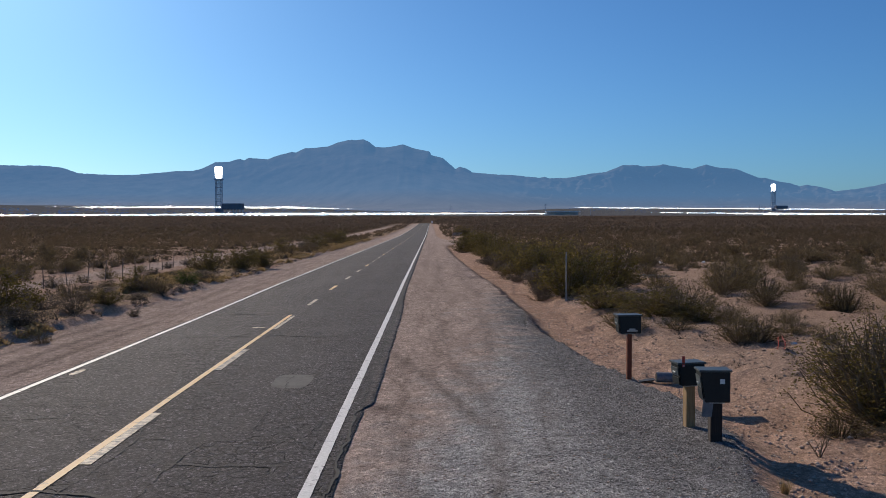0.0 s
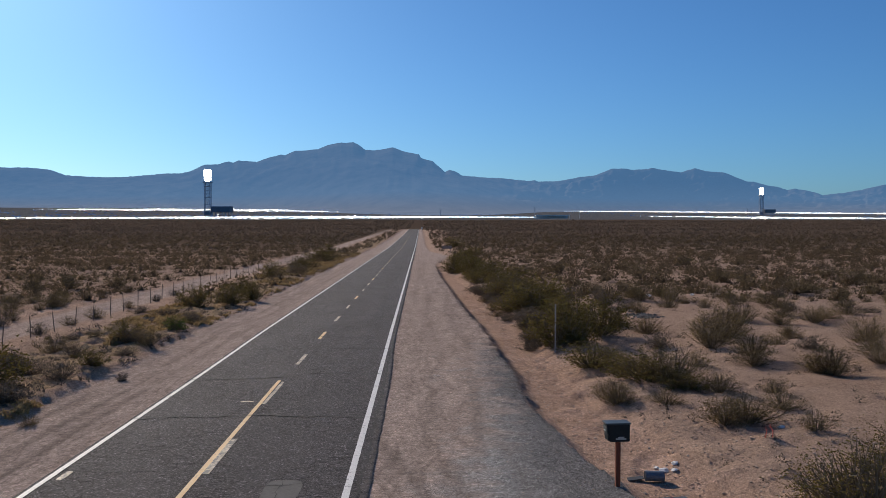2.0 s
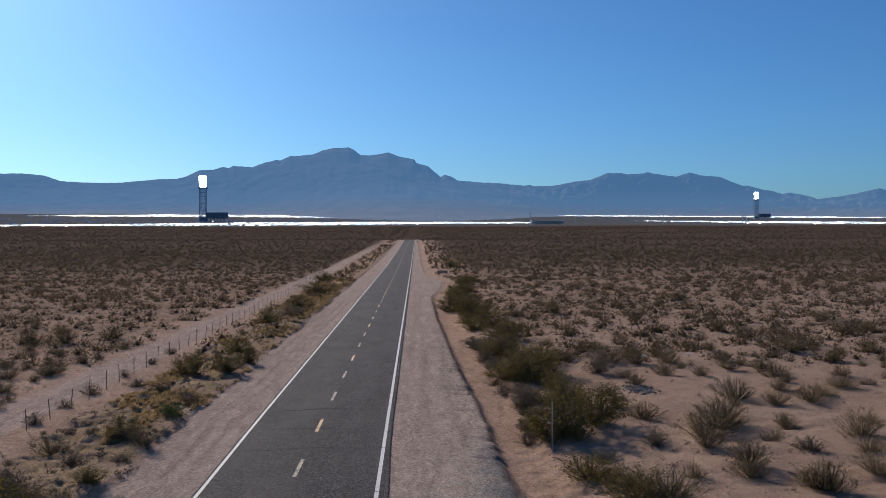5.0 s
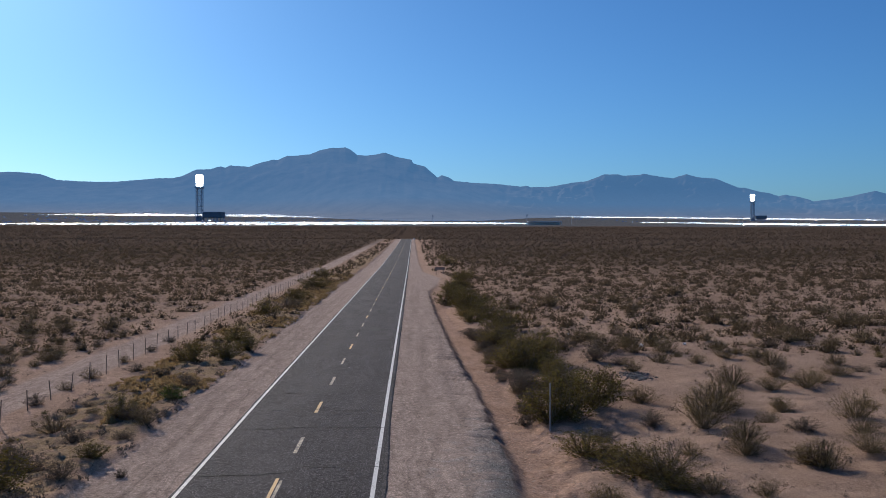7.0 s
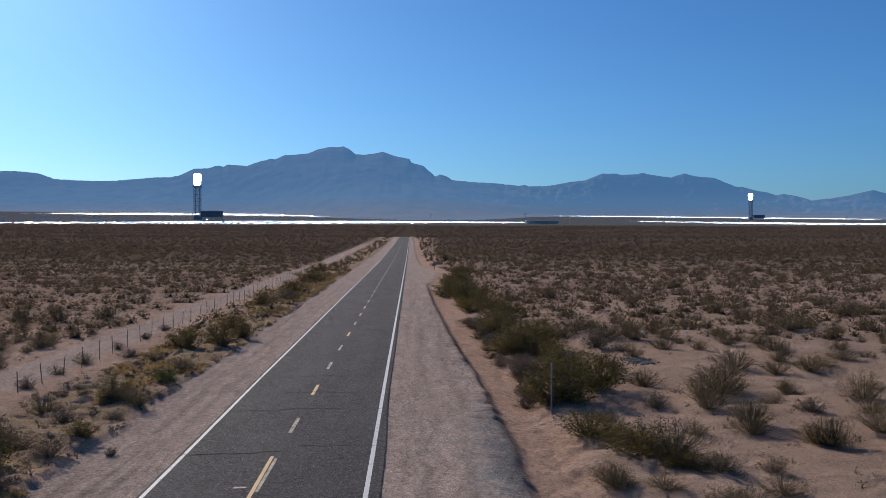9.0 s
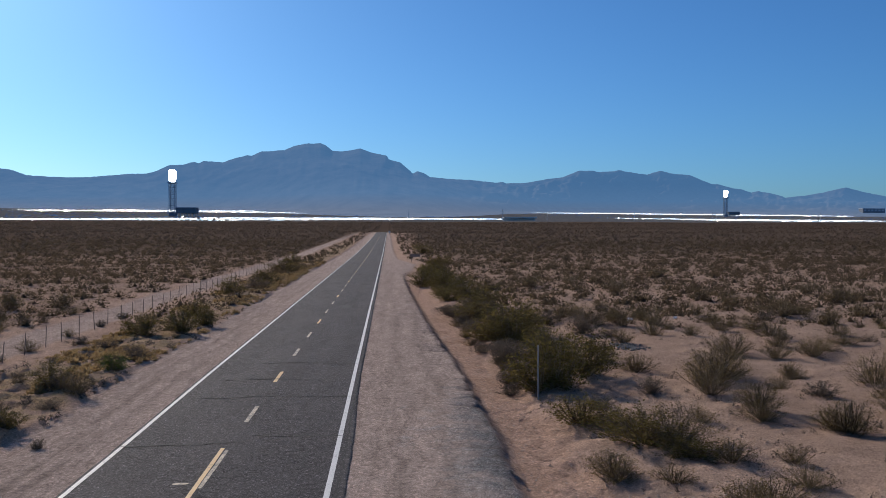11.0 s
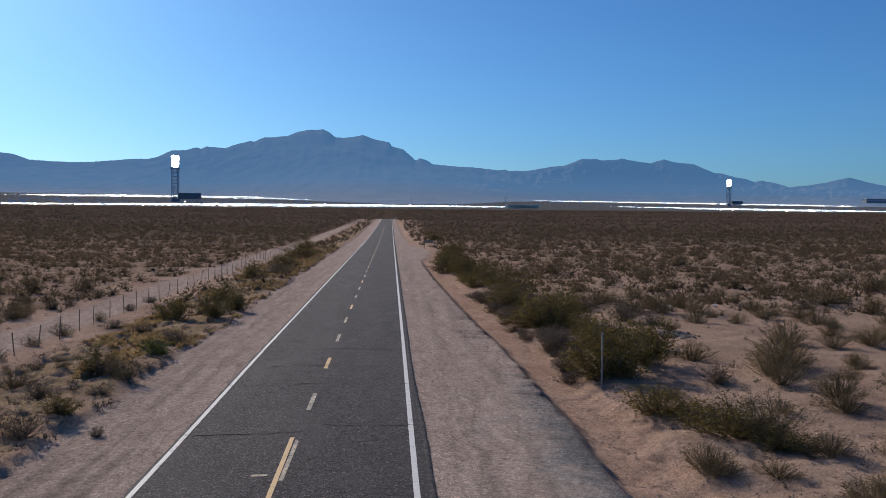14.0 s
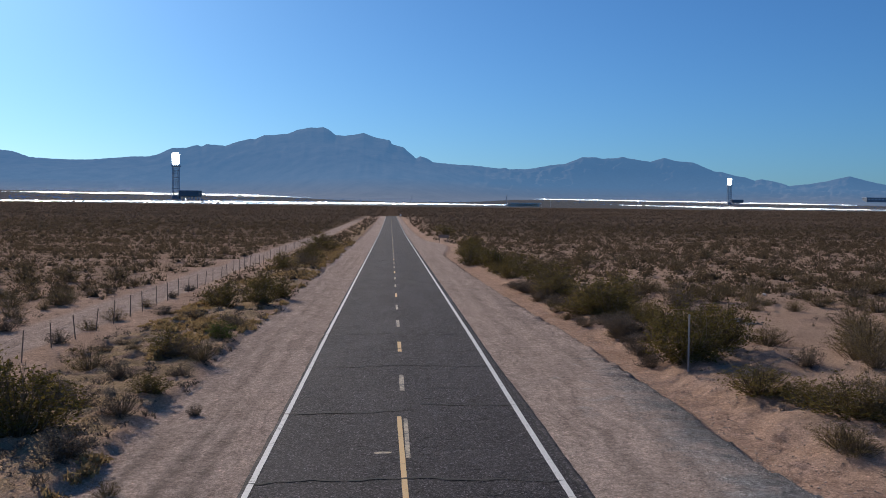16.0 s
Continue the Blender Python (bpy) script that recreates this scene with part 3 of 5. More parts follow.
def stripe(name, x, y0, y1, width, material, seed, rough=0.005, lift=0.010, lean=0.0):
    """A painted strip with slightly uneven edges, along the road."""
    y = spread([(y0, 0.5), (10, 0.2), (60, 0.5), (120, 2), (y1, 6)]) if y1 - y0 > 100 else np.linspace(y0, y1, max(5, int((y1 - y0) / 0.2)))
    x = x + lean * (y - y0)
    a = x - width / 2 + rough * 2 * fbm(y * 5, y * 0, seed, 2)
    b = x + width / 2 + rough * 2 * fbm(y * 5, y * 0 + 5, seed, 2)
    v = np.concatenate([np.stack([a, y, top(a, y) + lift], 1), np.stack([b, y, top(b, y) + lift], 1)])
    n = len(y)
    i = np.arange(n - 1)
    q = np.stack([i, i + n, i + n + 1, i + 1], 1)
    ob = new(name, array_mesh(name, v, q, material))
    ob.parent = road
    return ob


tagged(stripe("edge_line", HALF, -40, 560, 0.15, WHITE_PAINT, 201), "white edge line")
tagged(stripe("edge_line", -HALF, -40, 560, 0.13, WHITE_PAINT, 202), "white edge line")
tagged(stripe("centre_line", 0.12, 4, 30.7, 0.12, YELLOW_PAINT, 203, lean=-0.0097), "solid yellow line")
for k in range(-4, 62):
    y0 = 34.05 + 7.315 * k
    if k < -1:
        stripe("centre_dash", 0.255 - 0.0097 * (y0 - 4), y0, y0 + 3.1, 0.15, FADED_PAINT, 204 + k, lean=-0.0097)
    elif k == -1:
        stripe("centre_dash", 0.03, y0, y0 + 3.7, 0.11, FADED_PAINT, 204 + k)
    else:
        stripe("centre_dash", -0.01, y0, y0 + 2.55, 0.15 if k < 3 else 0.13, (FADED_PAINT, YELLOW_PAINT, FADED_PAINT)[k % 3], 204 + k)


def crack(x0, x1, y, seed, width=0.026, along=False, wander=0.5):
    """An open crack: a thin crooked dark ribbon."""
    n = max(8, int(abs(x1 - x0) / 0.1))
    s = np.linspace(x0, x1, n)
    c = y + wander * fbm(s * 0.7, s * 0, seed, 4) + 0.16 * fbm(s * 4, s * 0, seed + 3, 3)
    w = width * (0.35 + 1.3 * value_noise(s * 3, s * 0, seed + 7)) * np.minimum(1, np.minimum(np.arange(n), np.arange(n)[::-1]) / 3 + 0.1)
    px, py = (c, s) if along else (s, c)
    ox, oy = (w / 2, 0 * w) if along else (0 * w, w / 2)
    v = np.concatenate([np.stack([px - ox, py - oy, top(px, py) + 0.013], 1), np.stack([px + ox, py + oy, top(px, py) + 0.013], 1)])
    i = np.arange(n - 1)
    ob = new("crack", array_mesh("crack", v, np.stack([i, i + n, i + n + 1, i + 1], 1), TAR))
    ob.parent = road


rnd = random.Random(5)
for y, a, b in ((25.3, -3.4, 3.3), (31.3, -3.4, 0.3), (32.3, 0.4, 3.4), (38.4, -3.4, 3.4), (19.8, -3.3, 0.1), (21.0, 0.6, 3.3), (16.2, -3.4, 1.0),
                (13.4, 0.2, 3.3), (28.7, 0.2, 3.2), (28.9, -1.6, 0.1), (46.5, -3.3, 3.3), (53.2, -3.3, 0.2), (60.5, -2.5, 3.3), (71.0, -3.3, 3.2),
                (17.6, 1.2, 3.3), (15.0, -2.8, -0.2), (10.8, -3.3, 3.2), (12.2, 0.9, 2.9), (23.2, 0.4, 3.3), (84.0, -3.2, 3.2), (97.0, -3.2, 1.0),
                (26.8, 0.8, 3.3), (27.6, 0.3, 2.2), (29.9, 0.5, 3.3), (34.5, 0.4, 3.3), (35.6, -3.3, -0.5), (42.0, -3.3, 3.2), (50.0, 0.3, 3.3), (24.1, 1.2, 3.3), (18.7, 0.5, 2.6)):
    crack(a, b, y, rnd.randrange(999), 0.085 if b - a > 5 or 31 < y < 33 else 0.022)
for x, a, b in ((0.35, 8, 21), (0.2, 24, 44), (1.9, 14, 19), (2.3, 25, 31), (0.7, 29, 33), (-0.2, 38, 58), (-2.2, 10, 15), (1.3, 9, 14)):
    crack(a, b, x, rnd.randrange(999), 0.016, True, 0.4)
crack(8, 44, 3.46, 77, 0.034, True, 0.04)


def blot(name, x, y, sx, sy, material, seed, label):
    """A thin irregular patch on the road."""
    n = 22
    a = np.linspace(0, 2 * math.pi, n, endpoint=False)
    r = (np.abs(np.cos(a)) ** 4 + np.abs(np.sin(a)) ** 4) ** -0.25 * (1 + 0.16 * fbm(np.cos(a) * 2 + 9, np.sin(a) * 2, seed, 3))
    px, py = x + sx / 2 * r * np.cos(a), y + sy / 2 * r * np.sin(a)
    v = np.concatenate([[[x, y, float(top(np.array(x), np.array(y))) + 0.006]], np.stack([px, py, top(px, py) + 0.005], 1)])
    f = np.array([[0, 1 + i, 1 + (i + 1) % n] for i in range(n)])
    ob = new(name, array_mesh(name, v, f, material))
    ob.parent = road
    tagged(ob, label)


blot("asphalt_patch", 1.90, 18.3, 0.75, 1.5, PATCH, 3, "pale grey square patch")
blot("paint_mark", -0.55, 27.2, 0.42, 0.16, FADED_PAINT, 7, "faded white survey mark")
blot("asphalt_patch", 1.3, 76, 0.8, 2.6, TAR, 9, "dark tar patch")
blot("paint_mark", -2.95, 19.6, 0.16, 0.7, FADED_PAINT, 13, "white paint spill beside the edge line")

# ---- mountains ----
# crest: way across the view (x over y) and rise (z over y)
CREST_A = (-0.8, -0.62, -0.53, -0.4667, -0.4491, -0.4215, -0.4039, -0.3818, -0.3629, -0.3344, -0.3154, -0.2868, -0.2721, -0.2613, -0.2549, -0.2466, -0.2326, -0.2192, -0.2141, -0.209, -0.1879, -0.1783, -0.1597, -0.1552, 
           -0.1443, -0.1366, -0.118, -0.1077, -0.0916, -0.0852, -0.0781, -0.0723, -0.0639, -0.0529, -0.0323, -0.0206, -0.0019, -0.0009, 0.0127, 0.0274, 0.0322, 0.0387, 0.0469, 0.0729, 0.0964, 0.1225, 0.1303, 0.1356, 
           0.1585, 0.1827, 0.2011, 0.2195, 0.2372, 0.2419, 0.2616, 0.2656, 0.2768, 0.3, 0.3165, 0.3278, 0.3517, 0.3763, 0.385, 0.403, 0.413, 0.4251, 0.433, 0.4565, 0.4665, 0.4933, 0.51, 0.5395, 
           0.5517, 0.575, 0.62, 0.68, 0.85)
CREST_R = (0.07, 0.066, 0.069, 0.0671, 0.0675, 0.065, 0.0584, 0.0572, 0.0563, 0.0567, 0.0587, 0.0608, 0.0611, 0.0641, 0.0673, 0.0712, 0.0712, 0.0748, 0.0732, 0.0758, 0.0743, 0.0779, 0.0828, 0.0819, 
           0.0874, 0.0874, 0.0891, 0.0937, 0.097, 0.0964, 0.0977, 0.0952, 0.0884, 0.0878, 0.0915, 0.087, 0.0832, 0.0793, 0.0758, 0.0629, 0.0656, 0.0636, 0.0588, 0.0566, 0.0557, 0.0526, 0.0536, 0.0519, 
           0.0527, 0.0573, 0.0593, 0.0672, 0.0673, 0.0657, 0.0667, 0.0684, 0.0661, 0.063, 0.0679, 0.0647, 0.0625, 0.0527, 0.0521, 0.0473, 0.0463, 0.0424, 0.0444, 0.0399, 0.0366, 0.0396, 0.0423, 0.0493, 
           0.0461, 0.041, 0.034, 0.036, 0.042)
aa = np.linspace(-0.80, 0.85, 1400)
uu = np.linspace(0, 1, 46)
A, U = np.meshgrid(aa, uu)
NEAR = 3780 - 880 * step(-0.22, 0.0, A) * (1 - step(0.02, 0.2, A)) + 480 * step(0.08, 0.26, A)
MY = NEAR + (4890 - NEAR) * U
MX = A * MY + 4.7
crest = np.interp(A, CREST_A, CREST_R) + 0.0008 * fbm(A * 260, A * 0, 301, 3)
broad = sum(np.interp(A + d, CREST_A, CREST_R) for d in np.linspace(-0.06, 0.06, 13)) / 13
crest = broad + (crest - broad) * step(0.45, 0.84, U + 0.25 * fbm(A * 22, U * 5, 303, 3))
spur = np.abs(fbm(A * 17 + 1.6 * fbm(A * 9, U * 3, 311, 3), U * 2.6 + fbm(A * 12, U * 2, 313, 2), 305, 4))
spur2 = np.abs(fbm(A * 55, U * 9.0, 307, 3))
foot = run(MX, MY) - 4 + 6 * step(0, 0.04, U)
rise = np.maximum(crest * (NEAR + (4890 - NEAR) * 0.86) + 3.1 - foot, 5)
shape = np.where(U < 0.86, 0.10 * step(0, 0.45, U) + 0.90 * np.clip((U - 0.16) / 0.70, 0, 1) ** 1.25, 1 - 1.6 * (U - 0.86))
body = step(0.18, 0.5, U) * (1 - step(0.72, 0.86, U))
MZ = foot + rise * np.clip(shape + body * (0.11 - (0.22 + 0.55 * step(0.06, 0.18, A)) * spur - (0.05 + 0.38 * step(0.06, 0.18, A)) * spur2), 0, 1)
idx = np.arange(A.size).reshape(A.shape)
quads = np.stack([idx[:-1, :-1], idx[:-1, 1:], idx[1:, 1:], idx[1:, :-1]], -1).reshape(-1, 4)
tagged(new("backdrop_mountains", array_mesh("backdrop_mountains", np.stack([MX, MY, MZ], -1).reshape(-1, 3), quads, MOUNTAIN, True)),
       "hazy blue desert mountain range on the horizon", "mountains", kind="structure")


# ---- solar towers, condensers, heliostats ----
def beam(bm, a, b, w):
    rod(a, b, w / 2, w / 2, 4, bm)


def solar_tower(x, y, k, label):
    z = float(run(np.array(x), np.array(y)))
    th = empty("solar_tower", Matrix.Translation((x, y, z)), label, "tower", "solar power towers")
    w, h = 8.5 * k, 98 * k
    for sx in (-1, 1):
        for sy in (-1, 1):
            bm = bmesh.new()
            beam(bm, (sx * w, sy * w, -3), (sx * w, sy * w, h), 2.4 * k)
            part("leg", bm, TOWER_STEEL, th)
    levels = 9
    for i in range(levels):
        za, zb = h * i / levels, h * (i + 1) / levels
        bm = bmesh.new()
        for s in (-1, 1):
            beam(bm, (-w, s * w, zb), (w, s * w, zb), 1.5 * k)
            beam(bm, (s * w, -w, zb), (s * w, w, zb), 1.5 * k)
            beam(bm, (-w, s * w, za), (w, s * w, zb), 0.8 * k)
            beam(bm, (w, s * w, za), (-w, s * w, zb), 0.8 * k)
            beam(bm, (s * w, -w, za), (s * w, w, zb), 0.8 * k)
        part("brace", bm, TOWER_STEEL, th)
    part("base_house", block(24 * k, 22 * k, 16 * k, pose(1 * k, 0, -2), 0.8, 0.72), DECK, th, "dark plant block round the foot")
    part("platform", block(24 * k, 24 * k, 4 * k, pose(0, 0, h), 0.5), TOWER_STEEL, th)
    part("receiver", block(18 * k, 18 * k, 36 * k, pose(0, 0, h + 5 * k), 3.0 * k, 1.18), RECEIVER, th, "white-hot glowing boiler head")
    part("cap", block(17 * k, 17 * k, 2 * k, pose(0, 0, h + 41 * k), 0.8), PALE_CLAD, th)
    ac = empty("air_cooled_condenser", Matrix.Translation((x + 42 * k, y + 4, z)), "dark raised condenser block on steel legs beside the tower", "industrial plant")
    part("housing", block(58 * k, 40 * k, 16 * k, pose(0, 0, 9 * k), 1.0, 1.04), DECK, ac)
    part("wind_wall", block(60 * k, 42 * k, 2.2 * k, pose(0, 0, 25 * k), 0.4), TOWER_STEEL, ac)
    for i in range(6):
        for s in (-1, 1):
            part("leg", rod(((-25 + 10 * i) * k, s * 17 * k, -3), ((-25 + 10 * i) * k, s * 17 * k, 13 * k), 1.1 * k), TOWER_STEEL, ac)


TOWERS = ((-643.0, 2660.0, 1.0), (1424.0, 3600.0, 0.80))
solar_tower(*TOWERS[0], "tall steel lattice tower with a blinding white receiver")
solar_tower(*TOWERS[1], "distant steel lattice tower with a bright white receiver")


# the bright sky just under the sun, which the mirrors are turned to show the camera
GLARE = Vector((-math.sin(SUN_AZ) * math.cos(radians(22)), math.cos(SUN_AZ) * math.cos(radians(22)), math.sin(radians(22))))


def heliostats(cx, cy, r0, r1, gap, seed, label):
    """Rings of tilted mirrors on short posts, turned so that the camera sees bright sky in them."""
    g = np.random.default_rng(seed)
    verts, quads = [], []
    for r in np.arange(r0, r1, 15.0):
        n = int(2 * math.pi * r / 11.5)
        a = g.uniform(0, 6.28) + np.arange(n) * 2 * math.pi / n
        hx, hy = cx + r * np.cos(a) + g.normal(0, 0.6, n), cy + r * np.sin(a) + g.normal(0, 0.6, n)
        keep = (np.abs(hx) < 0.62 * hy + 60) & (g.random(n) < 0.52) & (hy < 4200)
        # thinned gap between the bright bands, placed to fit the camera's view
        in_gap = (hy - cy > gap[0] + gap[2] * (hx - cx)) & (hy - cy < gap[1]) | (hy - cy > 0) & (hx - cx > gap[3])
        keep &= ~in_gap | (g.random(n) < 0.07)
        hx, hy, in_gap = hx[keep], hy[keep], in_gap[keep]
        hz = land(hx, hy) + 2.6
        view_way = np.stack([-hx, -hy, 0 * hx], 1)
        glow = np.repeat(np.array(GLARE)[None, :], len(hx), 0)
        high = np.radians(g.uniform(50, 80, len(hx)))             # those that are turned to the open sky above the sun
        glow[in_gap] = np.stack([-math.sin(SUN_AZ) * np.cos(high), math.cos(SUN_AZ) * np.cos(high), np.sin(high)], 1)[in_gap]
        nrm = glow + view_way / np.linalg.norm(view_way, axis=1)[:, None]
        nrm = nrm / np.linalg.norm(nrm, axis=1)[:, None] + g.normal(0, 1, (len(hx), 3)) * np.array([0.04, 0.05, 0.012])
        nrm /= np.linalg.norm(nrm, axis=1)[:, None]
        u = np.cross(np.array([[0, 0, 1.0]]), nrm)
        u /= np.linalg.norm(u, axis=1)[:, None]
        v = np.cross(nrm, u)
        c = np.stack([hx, hy, hz], 1)
        base = sum(len(b) for b in verts)
        quad = np.stack([c - u * 2.9 - v * 1.1, c + u * 2.9 - v * 1.1, c + u * 2.9 + v * 1.1, c - u * 2.9 + v * 1.1], 1).reshape(-1, 3)
        verts.append(quad)
        quads.append(base + np.arange(len(hx) * 4).reshape(-1, 4))
    me = array_mesh("heliostat_field", np.concatenate(verts), np.concatenate(quads), MIRROR)
    tagged(new("heliostat_field", me), label, "solar mirrors", kind="stuff")


heliostats(TOWERS[0][0], TOWERS[0][1], 70, 1060, (-640, 640, 0.72, 420), 1, "rings of sunlit mirrors round the near tower")
heliostats(TOWERS[1][0], TOWERS[1][1], 60, 850, (-540, 330, 0.0, 9999), 2, "rings of sunlit mirrors round the far tower")

shed_z = at(305, 2010)
shed = empty("long_shed", Matrix.Translation((308, 2010, shed_z)), "long low pale open-sided building at the solar plant", "building")
part("roof", block(78, 22, 1.6, pose(0, 0, 6.4), 0.2), PALE_CLAD, shed)
part("back_wall", block(76, 1.0, 7.4, pose(0, 10, -1)), PALE_CLAD, shed)
for i in range(14):
    part("column", block(0.9, 0.9, 7.5, pose(-38 + i * 5.85, -10, -1)), PALE_CLAD, shed)


works = empty("plant_building", Matrix.Translation((2532, 4420, 97)), "long low dark plant building beyond the mirrors", "building")
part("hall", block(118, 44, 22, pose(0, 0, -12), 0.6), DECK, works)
part("roof", block(122, 48, 2, pose(0, 0, 10), 0.3), TOWER_STEEL, works)
for i in range(6):
    part("bay_door", block(10, 0.8, 7, pose(-48 + 19 * i, -22.2, -1)), TOWER_STEEL, works)


def power_pole(x, y, h):
    z = at(x, y)
    th = empty("power_pole", Matrix.Translation((x, y, z)), "distant transmission pole with cross arms", "power pole", "transmission poles")
    part("mast", rod((0, 0, -2), (0, 0, h), 0.75, 0.45, 6), TOWER_STEEL, th)
    for f in (0.72, 0.84, 0.96):
        part("cross_arm", rod((-3.2, 0, h * f), (3.2, 0, h * f), 0.28, 0.28, 5), TOWER_STEEL, th)


for x, y, h in ((286, 2150, 27), (690, 2400, 25), (905, 2380, 27), (935, 2430, 27), (1175, 2300, 24), (60, 2500, 24), (480, 2600, 26)):
    power_pole(x, y, h)


# ---- brush ----
def tube(verts, faces, pts, r0, r1, sides=3):
    """A tapered stem along pts."""
    base = len(verts)
    n = len(pts)
    for i, p in enumerate(pts):
        d = (pts[min(i + 1, n - 1)] - pts[max(i - 1, 0)]).normalized()
        s = d.cross(Vector((0.31, 0.83, 0.47))).normalized()
        q = d.cross(s)
        r = r0 + (r1 - r0) * i / (n - 1)
        for k in range(sides):
            a = 2 * math.pi * k / sides
            verts.append(p + s * (r * math.cos(a)) + q * (r * math.sin(a)))
    for i in range(n - 1):
        for k in range(sides):
            k2 = (k + 1) % sides
            faces.append((base + i * sides + k, base + i * sides + k2, base + (i + 1) * sides + k2, base + (i + 1) * sides + k))


def shrub_meshes(kind, seed):
    """Stems and foliage of a bush about one metre high and wide, rooted at the origin."""
    g = random.Random(seed)
    sv, sf, lv, lf = [], [], [], []
    stems, flare, leaves, size, low = {"creosote": (64, 1.15, 48, 0.0255, 0.10), "big": (215, 1.15, 54, 0.0125, 0.10), "dry": (70, 1.15, 26, 0.017, 0.2),
                                       "bursage": (56, 1.1, 48, 0.026, 0.05)}[kind]
    lobes = [(g.uniform(0, 6.28), g.uniform(0.55, 1.25)) for _ in range(7)]

    def lobe(a):
        w = [(math.exp(3.0 * (math.cos(a - b) - 1)), k) for b, k in lobes]
        return sum(u * k for u, k in w) / sum(u for u, k in w)

    def leaf(p, s):
        d = Vector((g.gauss(0, 1), g.gauss(0, 1), g.gauss(0.5, 0.8))).normalized()
        e = d.cross(Vector((g.gauss(0, 1), g.gauss(0, 1), g.gauss(0, 1)))).normalized()
        b = len(lv)
        lv.extend((p - e * s * 0.5, p + d * s * 1.35, p + e * s * 0.5))
        lf.append((b, b + 1, b + 2))

    for _ in range(stems):
        a = g.uniform(0, 2 * math.pi)
        r = g.random() ** 0.6
        out = r * flare * lobe(a) * 0.5
        tall = g.uniform(0.70, 1.03) * math.sqrt(max(0.10, 1 - 0.88 * r * r)) * (0.6 + 0.4 * lobe(a))
        side = Vector((math.cos(a), math.sin(a), 0))
        root = side * 0.06 * g.random() + Vector((0, 0, -0.06))
        tip = side * out + Vector((0, 0, tall))
        sway = Vector((g.gauss(0, 0.05), g.gauss(0, 0.05), 0))
        pts = [root.lerp(tip, f) + sway * math.sin(f * 3.1) + Vector((0, 0, -0.10 * r * math.sin(f * 3.14))) for f in (0, 0.35, 0.7, 1.0)]
        tube(sv, sf, pts, 0.0075, 0.0022)
        for _ in range(5 if kind != "dry" else 8):
            f = low + (0.97 - low) * g.random() ** 0.8
            p = pts[0].lerp(pts[2], f / 0.7) if f < 0.7 else pts[2].lerp(pts[3], (f - 0.7) / 0.3)
            d = (side * (0.4 + r) + Vector((g.gauss(0, 0.5), g.gauss(0, 0.5), 0.7 + g.gauss(0, 0.3)))).normalized()
            e = p + d * g.uniform(0.09, 0.24)
            w = d.cross(Vector((g.gauss(0, 1), g.gauss(0, 1), g.gauss(0, 1)))).normalized() * 0.0042
            sf.append((len(sv), len(sv) + 1, len(sv) + 2))
            sv.extend((p - w, p + w, e))
            for _ in range(leaves // 6):
                leaf(p.lerp(e, g.uniform(0.1, 1.2)) + Vector((g.gauss(0, 0.025), g.gauss(0, 0.025), g.gauss(0, 0.025))), size * g.uniform(0.6, 1.4))
    return sv, sf, lv, lf


FOLIAGE = {"creosote": LEAF_GREEN, "big": LEAF_GREEN, "dry": LEAF_BROWN, "bursage": LEAF_GREY, "fresh": LEAF_BRIGHT}
SHRUB_WORDS = {"creosote": ("dark olive creosote bush on desert sand", "green desert bushes"), "big": ("tall olive-green creosote bush with thin arching stems", "green desert bushes"),
               "dry": ("dry twiggy brown desert shrub on bare sand", "dry desert shrubs"), "bursage": ("low rounded grey-brown bursage clump", "low grey clumps"),
               "fresh": ("small bright green bush beside the road", "green desert bushes")}
PROTO = {}


def shrub(kind, variant, x, y, tall, wide, turn):
    key = (kind, variant)
    z = at(x, y) - 0.03
    m = pose(x, y, z, 0, 0, turn)
    if key not in PROTO:
        sv, sf, lv, lf = shrub_meshes("creosote" if kind == "fresh" else kind, hash_seed(kind) + variant)
        PROTO[key] = (mesh_of("woody_base", sv, sf, BARK), mesh_of("crown", lv, lf, FOLIAGE[kind]))
    name = {"creosote": "creosote_bush", "big": "creosote_bush", "dry": "dry_shrub", "bursage": "bursage_clump", "fresh": "green_bush"}[kind]
    th = new(name)
    th.empty_display_size = 0.2
    th.matrix_basis = m @ Matrix.Diagonal((wide, wide, tall, 1))
    tagged(th, SHRUB_WORDS[kind][0], "bush", SHRUB_WORDS[kind][1])
    for n, me in zip(("woody_base", "crown"), PROTO[key]):
        ob = new(n, me)
        ob.parent = th
    TAKEN.append((x, y, wide * 0.5))


def hash_seed(kind):
    return sum(ord(c) for c in kind) * 7


TAKEN = []
# place along the ground, height and width of the bushes that stand out
GREEN_RIGHT = ((11.7, 40.8, 2.7, 2.7), (13.4, 42.5, 2.2, 2.4), (11.4, 56.1, 2.5, 3.2), (13.0, 57.8, 2.4, 2.4),
               (12.5, 76.1, 2.1, 3.6), (10.9, 97.2, 2.5, 4.4), (8.6, 104.9, 2.5, 3.0), (13.8, 157.0, 2.0, 4.1), (13.3, 223.9, 2.8, 4.3), (10.9, 66, 1.8, 2.6),
               (11.8, 87, 2.2, 3.4), (9.8, 118, 2.0, 3.0), (11, 132, 2.0, 3.0), (13.0, 48.6, 1.7, 2.2))
